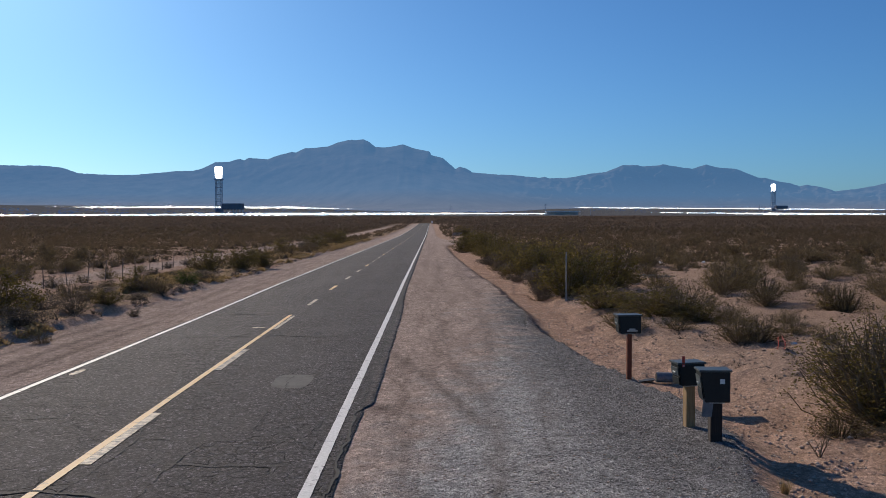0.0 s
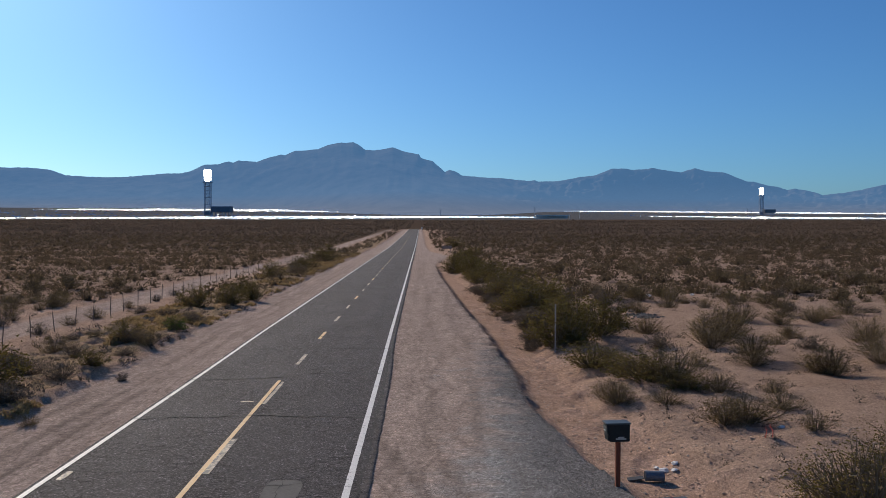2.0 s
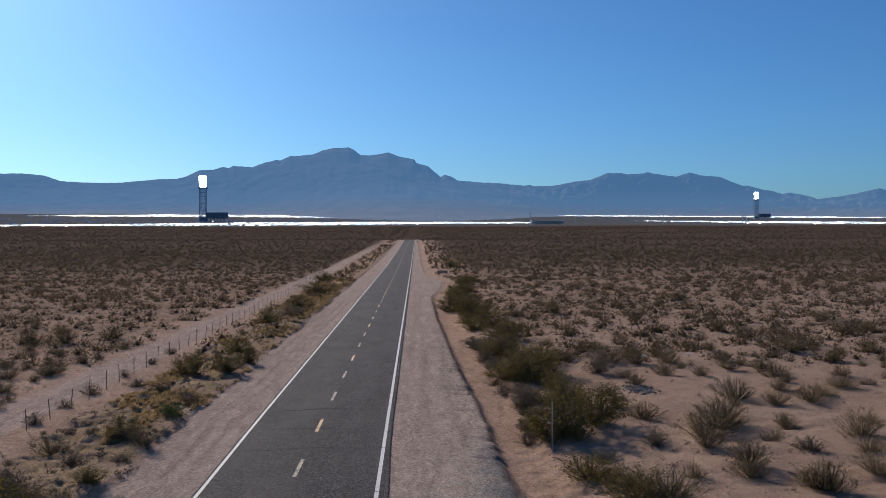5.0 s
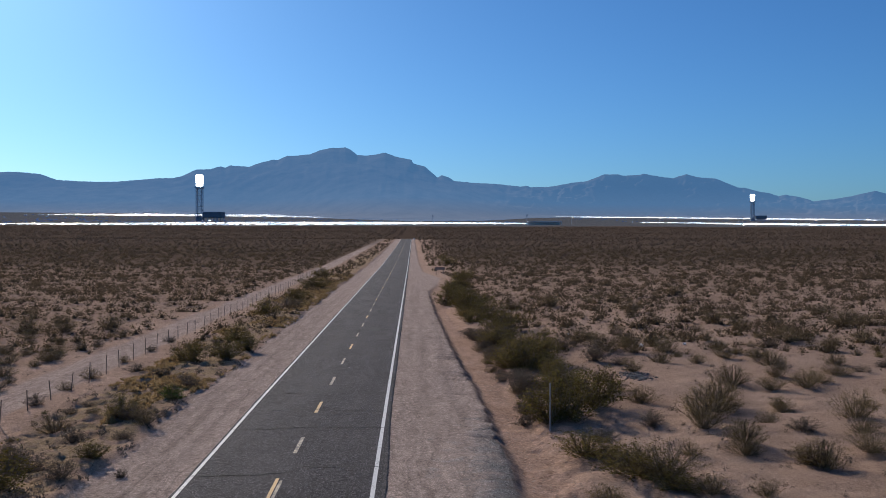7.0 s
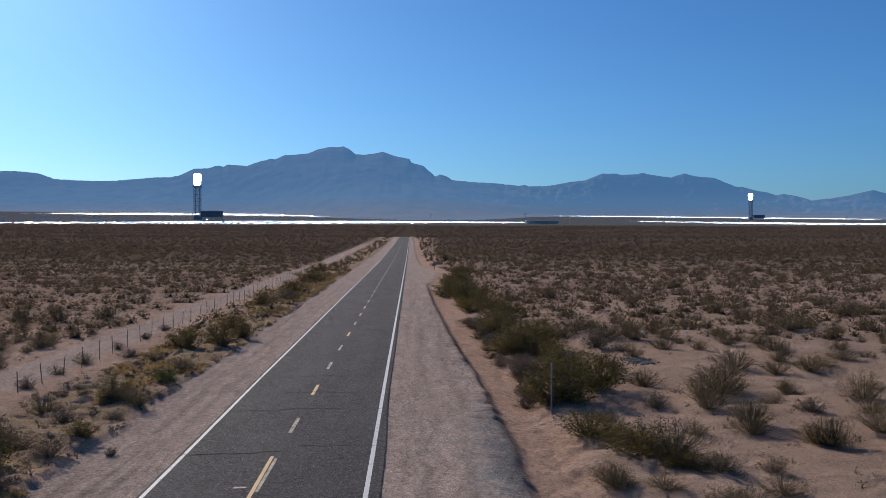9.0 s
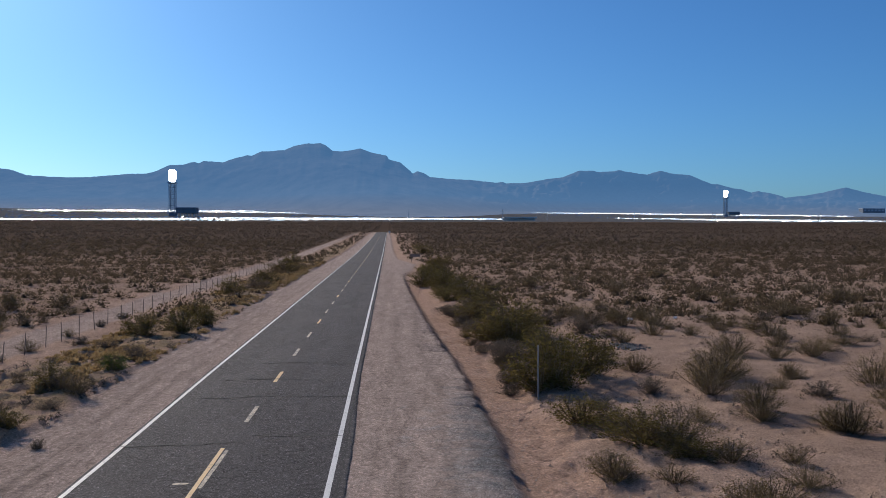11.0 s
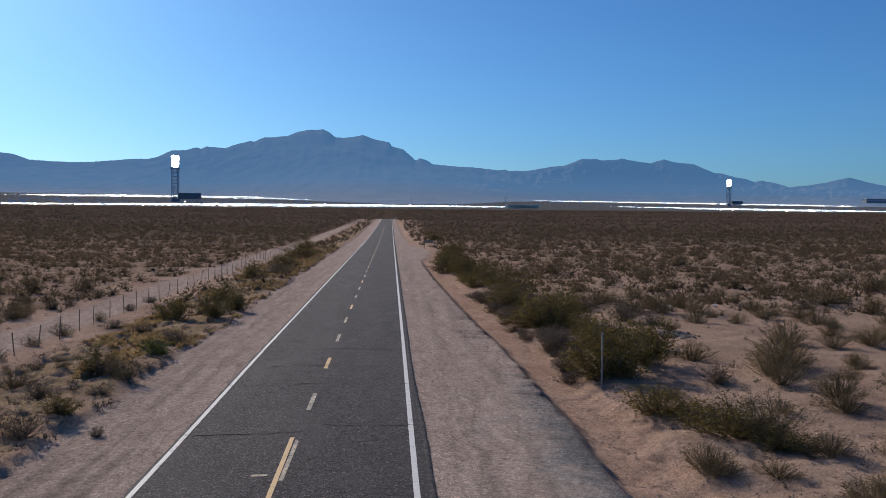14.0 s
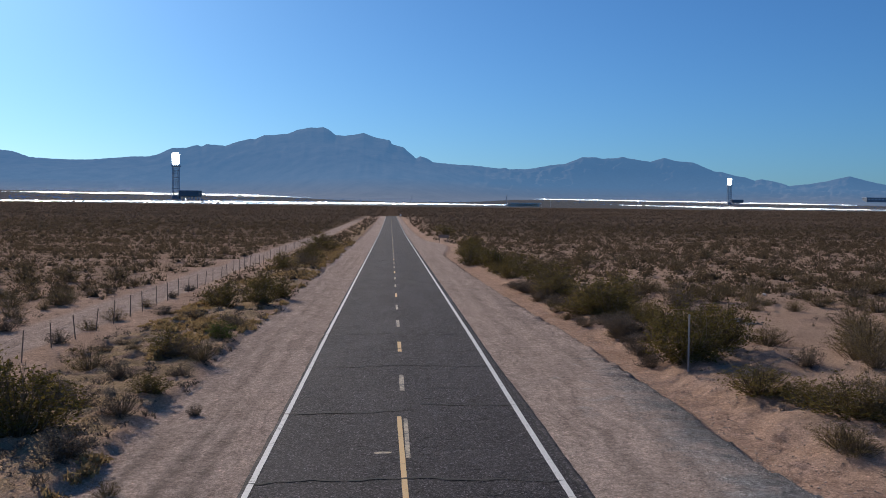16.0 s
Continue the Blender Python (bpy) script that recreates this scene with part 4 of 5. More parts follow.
GREEN_LEFT = ((-9.3, 28.6, 2.1, 2.5), (-10.8, 30.0, 2.2, 2.6), (-7.4, 33.0, 0.75, 1.05), (-8.7, 40.3, 1.25, 1.5), (-10.0, 57.9, 1.8, 2.1), (-7.85, 58.4, 1.65, 1.9), (-7.3, 62.8, 1.4, 1.8),
              (-10.3, 130.0, 2.2, 4.4), (-10.4, 89.0, 1.8, 3.0), (-12.5, 163.2, 2.0, 3.8), (-9.2, 68, 1.5, 2.2), (-9.5, 105, 1.8, 2.6))
DRY_RIGHT = ((17.9, 34.9, 1.1, 1.8), (19.7, 32.0, 1.3, 1.8), (19.7, 42.8, 1.5, 1.9), (22.3, 48.3, 1.4, 1.9), (29.5, 50.7, 0.9, 1.8), (26.0, 47.1, 1.0, 1.6),
             (24.8, 39.5, 1.5, 1.8), (23.7, 36.6, 0.9, 1.3), (22.3, 41.9, 0.8, 1.1), (25.7, 50.4, 1.0, 1.2), (22.2, 60.9, 1.6, 1.6), (26.1, 61.3, 0.9, 1.4), (27.5, 57.6, 0.7, 2.2),
             (32.8, 65.1, 1.3, 2.0), (34.0, 61.0, 1.1, 1.5), (38.5, 64.9, 1.0, 2.1), (15.6, 49.9, 0.9, 1.3), (14.4, 45.1, 0.6, 1.2), (18.6, 69.4, 0.8, 2.2), (19.8, 60.3, 1.6, 1.5),
             (13.1, 24.3, 1.0, 1.4), (10.8, 27.4, 0.8, 1.1))
DRY_FAR = ((42.0, 74.8, 1.8, 2.3), (36.9, 77.4, 1.1, 2.5), (32.7, 74.4, 1.4, 2.0), (32.2, 79.3, 1.4, 1.9), (28.4, 72.8, 0.8, 1.1), (25.9, 77.9, 1.0, 1.5), (39.1, 113.8, 1.5, 2.9),
           (20.1, 97.4, 1.6, 2.6), (25.3, 102.5, 1.2, 1.9), (27.1, 89.3, 1.7, 2.4), (28.9, 103.8, 1.3, 1.8), (45.3, 77.9, 1.2, 3.0), (45.7, 87.3, 1.2, 2.5), (22.1, 74.9, 0.7, 1.4),
           (15.6, 94.5, 1.2, 2.4), (16.2, 28.6, 0.6, 0.8), (15.0, 23.0, 0.6, 0.8), (13.4, 30.6, 0.8, 1.4))
GREEN_NEAR = ((11.3, 34.0, 1.1, 2.2), (12.4, 32.7, 0.9, 1.6), (13.5, 29.5, 0.8, 1.7), (12.6, 31.2, 1.2, 2.2), (10.9, 39.9, 2.2, 2.6), (11.6, 54.5, 1.8, 2.8))
DRY_NEAR = ((13.5, 30.8, 1.4, 2.2), (10.8, 28.0, 0.8, 1.4), (14.5, 28.9, 0.8, 1.4), (13.8, 24.7, 0.9, 1.9), (17.4, 33.5, 0.8, 1.5), (19.0, 41.4, 1.5, 2.3), (19.4, 32.3, 0.9, 1.5), (27.1, 48.4, 0.8, 1.8),
            (17.9, 53.2, 0.9, 1.2), (20.7, 56.6, 1.3, 1.4), (25.4, 58.0, 1.0, 1.5), (18.2, 61.8, 1.4, 2.6), (17.4, 67.3, 1.5, 2.4), (22.2, 41.3, 0.6, 1.0), (17.8, 39.9, 1.7, 2.2), (12.2, 27.0, 0.5, 1.1), (15.6, 26.6, 0.6, 1.2))
LOW_NEAR = ((10.4, 47.7, 1.1, 1.1), (11.4, 48.7, 0.5, 1.3), (10.2, 43.0, 0.4, 0.8), (11.0, 45.2, 0.5, 1.0), (9.9, 52.0, 0.5, 1.0), (10.6, 59.2, 0.6, 1.4), (10.0, 65.0, 0.6, 1.2), (9.6, 74.5, 0.6, 1.5))
DRY_LEFT = ((-7.2, 39.0, 0.9, 1.2), (-11.0, 38.6, 1.1, 1.3), (-14.2, 51.8, 0.8, 1.1), (-14.2, 48.0, 0.6, 0.8), (-14.3, 57.8, 0.65, 0.8), (-5.95, 24.6, 0.45, 0.5), (-8.7, 47.0, 0.55, 0.65),
            (-27.8, 74.5, 1.8, 2.3), (-24.8, 74.7, 1.7, 2.2), (-22.0, 77.8, 1.3, 2.3), (-21.6, 57.3, 1.0, 1.6), (-12.2, 33.0, 0.7, 0.9))
LOW = ((-9.1, 31.7, 0.8, 1.0), (-9.9, 32.4, 0.8, 1.0), (-7.4, 26.4, 0.7, 1.0), (-7.5, 30.6, 0.67, 0.75), (-7.4, 36.7, 0.5, 0.8), (-7.5, 48.4, 0.65, 0.9), (-8.2, 49.3, 0.5, 0.7), (-10.5, 52.9, 0.5, 0.9),
       (-12.3, 53.9, 0.5, 1.0), (-9.3, 36.3, 0.7, 0.8), (-13.9, 43.6, 0.6, 0.75), (-14.2, 63.3, 0.5, 0.65), (-14.3, 68.4, 0.5, 0.8), (-5.75, 31.4, 0.35, 0.4), (-8.0, 39.8, 0.7, 0.9), (-7.9, 45.6, 0.4, 0.6),
       (-9.7, 97.7, 1.3, 2.3), (10.8, 49.6, 0.9, 1.4), (9.6, 70.9, 1.0, 1.6), (10.2, 62.2, 0.6, 1.6), (15.3, 63.6, 1.1, 1.5),
       (16.6, 57.6, 1.3, 1.5), (11.2, 68.5, 1.4, 2.4), (10.3, 46.5, 0.4, 0.6), (10.2, 41.6, 0.35, 0.6))
rnd = random.Random(11)
shrub("big", 0, 12.45, 15.2, 1.85, 3.2, 40)
shrub("dry", 1, 11.3, 14.6, 0.55, 1.3, 10)
shrub("dry", 2, 12.0, 13.2, 0.6, 1.5, 80)
shrub("big", 1, 14.3, 16.8, 1.9, 2.6, 200)
for kind, rows in (("creosote", GREEN_RIGHT), ("creosote", GREEN_LEFT), ("creosote", GREEN_NEAR), ("dry", DRY_NEAR), ("bursage", LOW_NEAR), ("dry", DRY_RIGHT), ("dry", DRY_FAR), ("dry", DRY_LEFT), ("bursage", LOW)):
    for x, y, tall, wide in rows:
        shrub(kind, rnd.randrange(4), x, y, tall * (1.15 if kind == "bursage" else 1.0), wide * {"dry": 1.15, "bursage": 1.45}.get(kind, 1.22), rnd.uniform(0, 360))
y = 47.0
while y < 160:
    for off in (3.2, 5.0):
        if rnd.random() < 0.55 and not 138 < y < 150:
            shrub("creosote", rnd.randrange(4), float(apron(np.array(y))) + off + rnd.uniform(-0.6, 1.0), y + rnd.uniform(-1.2, 1.2), rnd.uniform(0.8, 1.6), rnd.uniform(1.7, 3.2), rnd.uniform(0, 360))
    if rnd.random() < 0.16:
        shrub(rnd.choice(("creosote", "dry", "bursage")), rnd.randrange(4), -8.0 - 3.2 * rnd.random(), y + rnd.uniform(-1, 1), rnd.uniform(0.7, 1.6), rnd.uniform(1.5, 3.0), rnd.uniform(0, 360))
    y += 3.4 + y * 0.02
for _ in range(44):
    y = rnd.uniform(38, 74)
    s = rnd.uniform(0.5, 1.25)
    shrub(rnd.choice(("bursage", "dry", "dry")), rnd.randrange(4), -18.2 - (0.55 * y - 11) * rnd.random(), y, s * 0.85, s * 1.6, rnd.uniform(0, 360))
for _ in range(16):
    y = 22 + 46 * rnd.random()
    s = rnd.uniform(0.25, 0.5)
    shrub(rnd.choice(("bursage", "bursage", "dry")), rnd.randrange(4), -7.6 - 5.0 * rnd.random(), y, s * 0.8, s * 1.5, rnd.uniform(0, 360))
for k in range(22):
    y = 41 + 1.7 * k + rnd.uniform(-0.7, 0.7)
    s = rnd.uniform(0.45, 0.95)
    shrub(rnd.choice(("dry", "bursage", "bursage")), rnd.randrange(4), float(apron(np.array(y))) + rnd.uniform(1.7, 2.9), y, s * 0.75, s * 1.5, rnd.uniform(0, 360))
shrub("fresh", 0, -7.5, 44.7, 0.85, 1.4, 10)


def open_ground(x, y):
    """Plain desert where bushes grow by chance."""
    if x > 0:
        return x > float(apron(np.array(y))) + 3.2 and not (15.5 < x < 20 and 44.5 < y < 56)
    return x < -17.8


count = 0
while count < 140:
    y = rnd.uniform(20, 72)
    x = rnd.uniform(-0.62 * y - 6, 0.62 * y + 10)
    if not open_ground(x, y) or x > 14 and y < 32 or any((x - a) ** 2 + (y - b) ** 2 < (w + 0.8) ** 2 for a, b, w in TAKEN):
        continue
    kind = rnd.choices(("creosote", "dry", "bursage"), (0.08, 0.72, 0.2))[0]
    s = rnd.uniform(0.45, 1.0) if kind == "bursage" else rnd.uniform(0.5, 1.35)
    shrub(kind, rnd.randrange(4), x, y, s * rnd.uniform(0.75, 1.0), s * rnd.uniform(1.2, 1.6), rnd.uniform(0, 360))
    count += 1


def tufts(name, xy, size, per, material, label, category, seed, blade=0.55, spread_k=0.5, flat=1.0):
    """Many small plants as one mesh of loose leaf-like triangles."""
    g = np.random.default_rng(seed)
    n = len(xy)
    cx, cy = np.repeat(xy[:, 0], per), np.repeat(xy[:, 1], per)
    s = np.repeat(size, per)
    a, e = g.uniform(0, 2 * math.pi, n * per), g.uniform(0.05, 1.0, n * per)
    rad = g.uniform(0, 1, n * per) ** 0.68
    px, py = rad * np.cos(a) * spread_k, rad * np.sin(a) * spread_k
    pz = e * np.sqrt(np.clip(1 - (rad * 0.92) ** 2, 0.02, 1)) * flat
    z = np.repeat(land(xy[:, 0], xy[:, 1]), per)
    c = np.stack([cx + px * s, cy + py * s, z + pz * s], 1)
    d = np.stack([np.cos(a) * 0.5 + g.normal(0, 0.5, n * per), np.sin(a) * 0.5 + g.normal(0, 0.5, n * per), g.normal(0.7, 0.5, n * per)], 1)
    d /= np.linalg.norm(d, axis=1)[:, None]
    w = np.cross(d, g.normal(0, 1, (n * per, 3)))
    w /= np.linalg.norm(w, axis=1)[:, None]
    L = (s * blade * g.uniform(0.5, 1.2, n * per))[:, None]
    v = np.stack([c - d * L * 0.5 - w * L * 0.22, c - d * L * 0.5 + w * L * 0.22, c + d * L * 0.5], 1).reshape(-1, 3)
    f = np.arange(n * per * 3).reshape(-1, 3)
    tagged(new(name, array_mesh(name, v, f, material)), label, category, kind="stuff")


def clumps(name, xy, size, rings, sides, per, material, label, seed, blade=0.14, flat=0.75, heart=0.33, stems=0):
    """Many rounded bushes as one mesh: an uneven dense heart each, and leafy tips standing out of it."""
    g = np.random.default_rng(seed)
    n = len(xy)
    base = np.stack([xy[:, 0], xy[:, 1], land(xy[:, 0], xy[:, 1])], 1)
    lean = g.normal(0, 0.12, (n, 1, 2))
    el = np.repeat(np.arange(rings) / rings * 1.45, sides)
    az = np.tile(np.arange(sides) * 2 * math.pi / sides, rings)[None] + g.uniform(0, 6.28, (n, 1))
    r = g.uniform(0.62, 1.12, (n, rings * sides)) * heart
    core = np.stack([r * np.cos(el) * np.cos(az), r * np.cos(el) * np.sin(az), r * 2.3 * np.sin(el) * flat - 0.04], -1)
    tip = np.concatenate([np.zeros((n, 1, 2)), g.uniform(1.6, 2.5, (n, 1, 1)) * heart * flat], -1)
    core = np.concatenate([core, tip], 1)
    core[..., :2] += lean * core[..., 2:]
    core = core * size[:, None, None] + base[:, None]
    tri = []
    for q in range(rings):
        for k in range(sides):
            a, b = q * sides + k, q * sides + (k + 1) % sides
            if q == rings - 1:
                tri.append((a, b, rings * sides))
            else:
                tri += [(a, b, b + sides), (a, b + sides, a + sides)]
    tri = np.array(tri)
    k = rings * sides + 1
    faces = (np.arange(n) * k)[:, None, None] + tri[None]
    a, e = g.uniform(0, 6.28, (n, per)), np.arcsin(g.uniform(0.0, 1.0, (n, per)))
    out = np.stack([np.cos(e) * np.cos(a), np.cos(e) * np.sin(a), np.sin(e)], -1)
    c = out * (g.uniform(0.55, 1.15, (n, per, 1)) * np.array([0.46, 0.46, 0.92 * flat]))
    c[..., :2] += lean * c[..., 2:]
    d = out + g.normal(0, 0.5, out.shape)
    d /= np.linalg.norm(d, axis=-1, keepdims=True)
    w = np.cross(d, g.normal(0, 1, d.shape))
    w /= np.linalg.norm(w, axis=-1, keepdims=True)
    L = g.uniform(0.5, 1.2, (n, per, 1)) * blade
    wide = np.full((n, per, 1), 0.36)
    if stems:                                             # the first blades are stems, from near the root to the outside
        c[:, :stems] *= 0.62
        d[:, :stems] = out[:, :stems] + g.normal(0, 0.12, (n, stems, 3))
        L[:, :stems], wide[:, :stems] = g.uniform(0.45, 0.8, (n, stems, 1)) * 0.62, 0.045
    leaf = np.stack([c - d * L * 0.5 - w * L * wide, c - d * L * 0.5 + w * L * wide, c + d * L * 0.5], 2).reshape(n, per * 3, 3)
    leaf = leaf * size[:, None, None] + base[:, None]
    verts = np.concatenate([core.reshape(-1, 3), leaf.reshape(-1, 3)])
    polys = np.concatenate([faces.reshape(-1, 3), n * k + np.arange(n * per * 3).reshape(-1, 3)])
    tagged(new(name, array_mesh(name, verts, polys, material)), label, "scrub", kind="stuff")


def scatter(n, y0, y1, seed, power=1.0, reach=0.66):
    g = np.random.default_rng(seed)
    y = (y0 ** power + (y1 ** power - y0 ** power) * g.random(n)) ** (1 / power)
    x = g.uniform(-1, 1, n) * (reach * y + 12)
    r, l = x - apron(y), bank(y) - x
    ok = (r > 2.6) | ((l > 0.8) & (x > -12.9)) | (x < -17.9)
    ok &= ~((x > 15.5) & (x < 20) & (y > 44.5) & (y < 56))
    patchy = fbm(x * 0.05, y * 0.05, 501, 3) + 0.5
    ok &= g.random(n) < 0.35 + 1.1 * patchy
    return np.stack([x[ok], y[ok]], 1), g


xy, g = scatter(9000, 60, 165, 21, 1.5)
clumps("scrub_on_near_plain", xy, 0.36 + 1.8 * g.random(len(xy)) ** 2.4, 1, 5, 66, SCRUB_MID, "scattered rounded brown desert scrub on pale sand", 22, 0.11, 0.54, 0.20, 14)
xy, g = scatter(19000, 160, 430, 23, 1.4)
xy = xy[g.random(len(xy)) < 1 - 0.75 * step(260, 430, xy[:, 1])]
clumps("scrub_middle_distance", xy, (0.45 + 1.15 * g.random(len(xy)) ** 1.6) * (1 + xy[:, 1] / 900), 1, 5, 22, SCRUB_MID, "thick brown desert scrub on pale sand", 22, 0.20, 0.48, 0.26, 6)
xy, g = scatter(33000, 200, 1590, 23, 1.1)
xy = xy[g.random(len(xy)) < 0.08 + 0.92 * step(180, 520, xy[:, 1])]
clumps("scrub_far", xy, g.uniform(0.8, 1.8, len(xy)) * (1 + xy[:, 1] / 1000), 1, 5, 3, SCRUB_FAR, "dense dark scrub over the far plain", 24, 0.45, 0.55)
xy, g = scatter(11000, 18, 130, 25, 1.3)
clumps("small_tussocks", xy, 0.14 + 0.40 * g.random(len(xy)) ** 2.2, 1, 4, 22, LEAF_GREY, "small dry tussocks dotted over the sand", 26, 0.14, 0.55, 0.12, 10)
g = np.random.default_rng(27)
y = 18 + 150 * g.random(9000) ** 1.6
xy = np.stack([bank(y) - 0.15 - 5.5 * g.random(9000), y], 1)
xy = xy[fbm(xy[:, 0] * 0.35, xy[:, 1] * 0.16, 511, 3) > 0.12 - 0.14 * step(48, 75, xy[:, 1])]
tufts("straw_grass", xy, g.uniform(0.15, 0.42, len(xy)), 22, STRAW, "dry yellow grass on the roadside bank", "grass", 28, 0.6, 0.6, 0.5)


g = np.random.default_rng(29)
y = 18 + 70 * g.random(520) ** 1.5
xy = np.stack([bank(y) - 0.05 - 5.6 * g.random(520) ** 1.2, y], 1)
tufts("verge_tussocks", xy, 0.10 + 0.32 * g.random(len(xy)) ** 2, 26, LEAF_GREY, "small dry grey tussocks crowding the roadside bank", "plants", 30, 0.42, 0.7, 0.6)


# ---- loose stones ----
def stones(name, x, y, size, material, label, seed, squash=0.6):
    """Small angular stones lying on the ground, as one mesh."""
    g = np.random.default_rng(seed)
    n = len(x)
    base = np.array([[1, 0, 0], [-1, 0, 0], [0, 1, 0], [0, -1, 0], [0, 0, 1], [0, 0, -1]], float)
    tri = np.array([[0, 2, 4], [2, 1, 4], [1, 3, 4], [3, 0, 4], [2, 0, 5], [1, 2, 5], [3, 1, 5], [0, 3, 5]])
    a = g.uniform(0, 6.28, n)
    v = base[None] * g.uniform(0.6, 1.3, (n, 6, 1)) * size[:, None, None] * np.array([1, 0.8, squash])
    rx = v[..., 0] * np.cos(a)[:, None] - v[..., 1] * np.sin(a)[:, None]
    rz = v[..., 0] * np.sin(a)[:, None] + v[..., 1] * np.cos(a)[:, None]
    z = land(x, y) + size * 0.2
    v = np.stack([rx + x[:, None], rz + y[:, None], v[..., 2] + z[:, None]], -1)
    f = (np.arange(n) * 6)[:, None, None] + tri[None]
    tagged(new(name, array_mesh(name, v.reshape(-1, 3), f.reshape(-1, 3), material)), label, "stones", kind="stuff")


g = np.random.default_rng(31)
y = 9 + 26 * g.random(16000) ** 1.3
x = 4.0 + (apron(y) + 0.25 - 4.0) * g.random(16000) ** 0.7
keep = g.random(16000) < np.clip(0.25 + (x - 5.2 + 0.2 * np.clip(17 - y, 0, 8)) / 2.6, 0.15, 1) * (1 - step(28, 36, y))
stones("turnout_gravel", x[keep], y[keep], 0.006 + 0.017 * g.random(keep.sum()) ** 2.0, CHIPS, "dark grey gravel spread over the turnout", 32, 0.45)
y = 10 + 50 * g.random(14000) ** 1.6
x = apron(y) + 0.4 + 8 * g.random(14000) ** 1.2
stones("desert_pebbles", x, y, 0.010 + 0.040 * g.random(14000) ** 2.6, STONE, "brown pebbles on the sandy bank", 33, 0.6)
y = 18 + 40 * g.random(6000) ** 1.4
x = bank(y) + 0.5 - 5.0 * g.random(6000)
stones("verge_stones", x, y, 0.008 + 0.032 * g.random(6000) ** 3, STONE, "loose stones along the verge", 34, 0.4)
y = 10 + 60 * g.random(9000) ** 1.5
x = np.where(g.random(9000) < 0.5, 3.7 + (apron(y) - 3.7) * g.random(9000), -3.6 - 3.3 * g.random(9000))
stones("shoulder_grit", x, y, 0.008 + 0.024 * g.random(9000) ** 2.5, STONE, "loose grit on the dirt shoulders", 36, 0.4)
x, y = 17.8 + g.normal(0, 0.42, 420), 51.5 + g.normal(0, 0.75, 420)
stones("dark_rock_pile", x, y, g.uniform(0.04, 0.10, 420), CHIPS, "flat pile of dark grey stones on the sand", 35, 0.8)


# ---- fence ----
fence = empty("wire_fence", Matrix.Translation((-13.7, 28, 0)), "thin rusty wire fence between verge and dirt track", "fence")
rnd = random.Random(17)
posts = []
for i in range(54):
    y = 28.0 + 2.8 * i + rnd.uniform(-0.2, 0.2)
    x = -13.7 + 0.25 * math.sin(y * 0.07) - 0.006 * (y - 40)
    z = at(x, y)
    h = rnd.uniform(0.98, 1.16)
    tip = Vector((x + rnd.gauss(0, 0.05), y + rnd.gauss(0, 0.05), z + h))
    posts.append(tip)
    ob = part("post", rod((x, y, z - 0.2), tip, 0.026, 0.022, 5), FENCE_STEEL)
    ob.parent = fence
    ob.matrix_parent_inverse = fence.matrix_basis.inverted()
for f in (0.10, 0.42, 0.74):
    bm = bmesh.new()
    for a, b in zip(posts, posts[1:]):
        rod(a - Vector((0, 0, f)), b - Vector((0, 0, f + rnd.uniform(-0.03, 0.03))), 0.004, 0.004, 3, bm)
    ob = part("wire", bm, FENCE_STEEL)
    ob.parent = fence
    ob.matrix_parent_inverse = fence.matrix_basis.inverted()

# ---- marker pipe, signs ----
z = at(10.6, 38.6)
pipe = empty("marker_post", Matrix.Translation((10.6, 38.6, z)), "thin upright grey steel marker post in sand", "post")
part("pipe", rod((0, 0, -0.3), (0.0, 0, 2.12), 0.035, 0.033, 10), POST_STEEL, pipe)
part("collar", rod((0, 0, -0.02), (0, 0, 0.05), 0.05, 0.045, 10), POST_STEEL, pipe)
z = at(9.6, 176)
board = empty("roadside_board", Matrix.Translation((9.9, 176, z)), "weathered low wooden board on two posts", "sign")
part("board", block(2.0, 0.06, 0.5, pose(0, 0, 1.0), 0.01), BOARD, board)
part("cap_rail", block(2.1, 0.12, 0.09, pose(0, 0, 1.5), 0.01), BOARD, board)
for s in (-0.75, 0.75):
    part("leg", block(0.12, 0.12, 1.3, pose(s, 0.1, -0.25), 0.01), BOARD, board)
z = at(5.3, 480)
mark = empty("road_marker", Matrix.Translation((5.0, 480, z)), "small pale marker sign at the far end of the road", "sign")
part("stake", rod((0, 0, -0.2), (0, 0, 2.1), 0.06), POST_STEEL, mark)
part("plate", block(0.75, 0.03, 1.0, pose(0, -0.05, 1.3), 0.01), PALE_CLAD, mark)


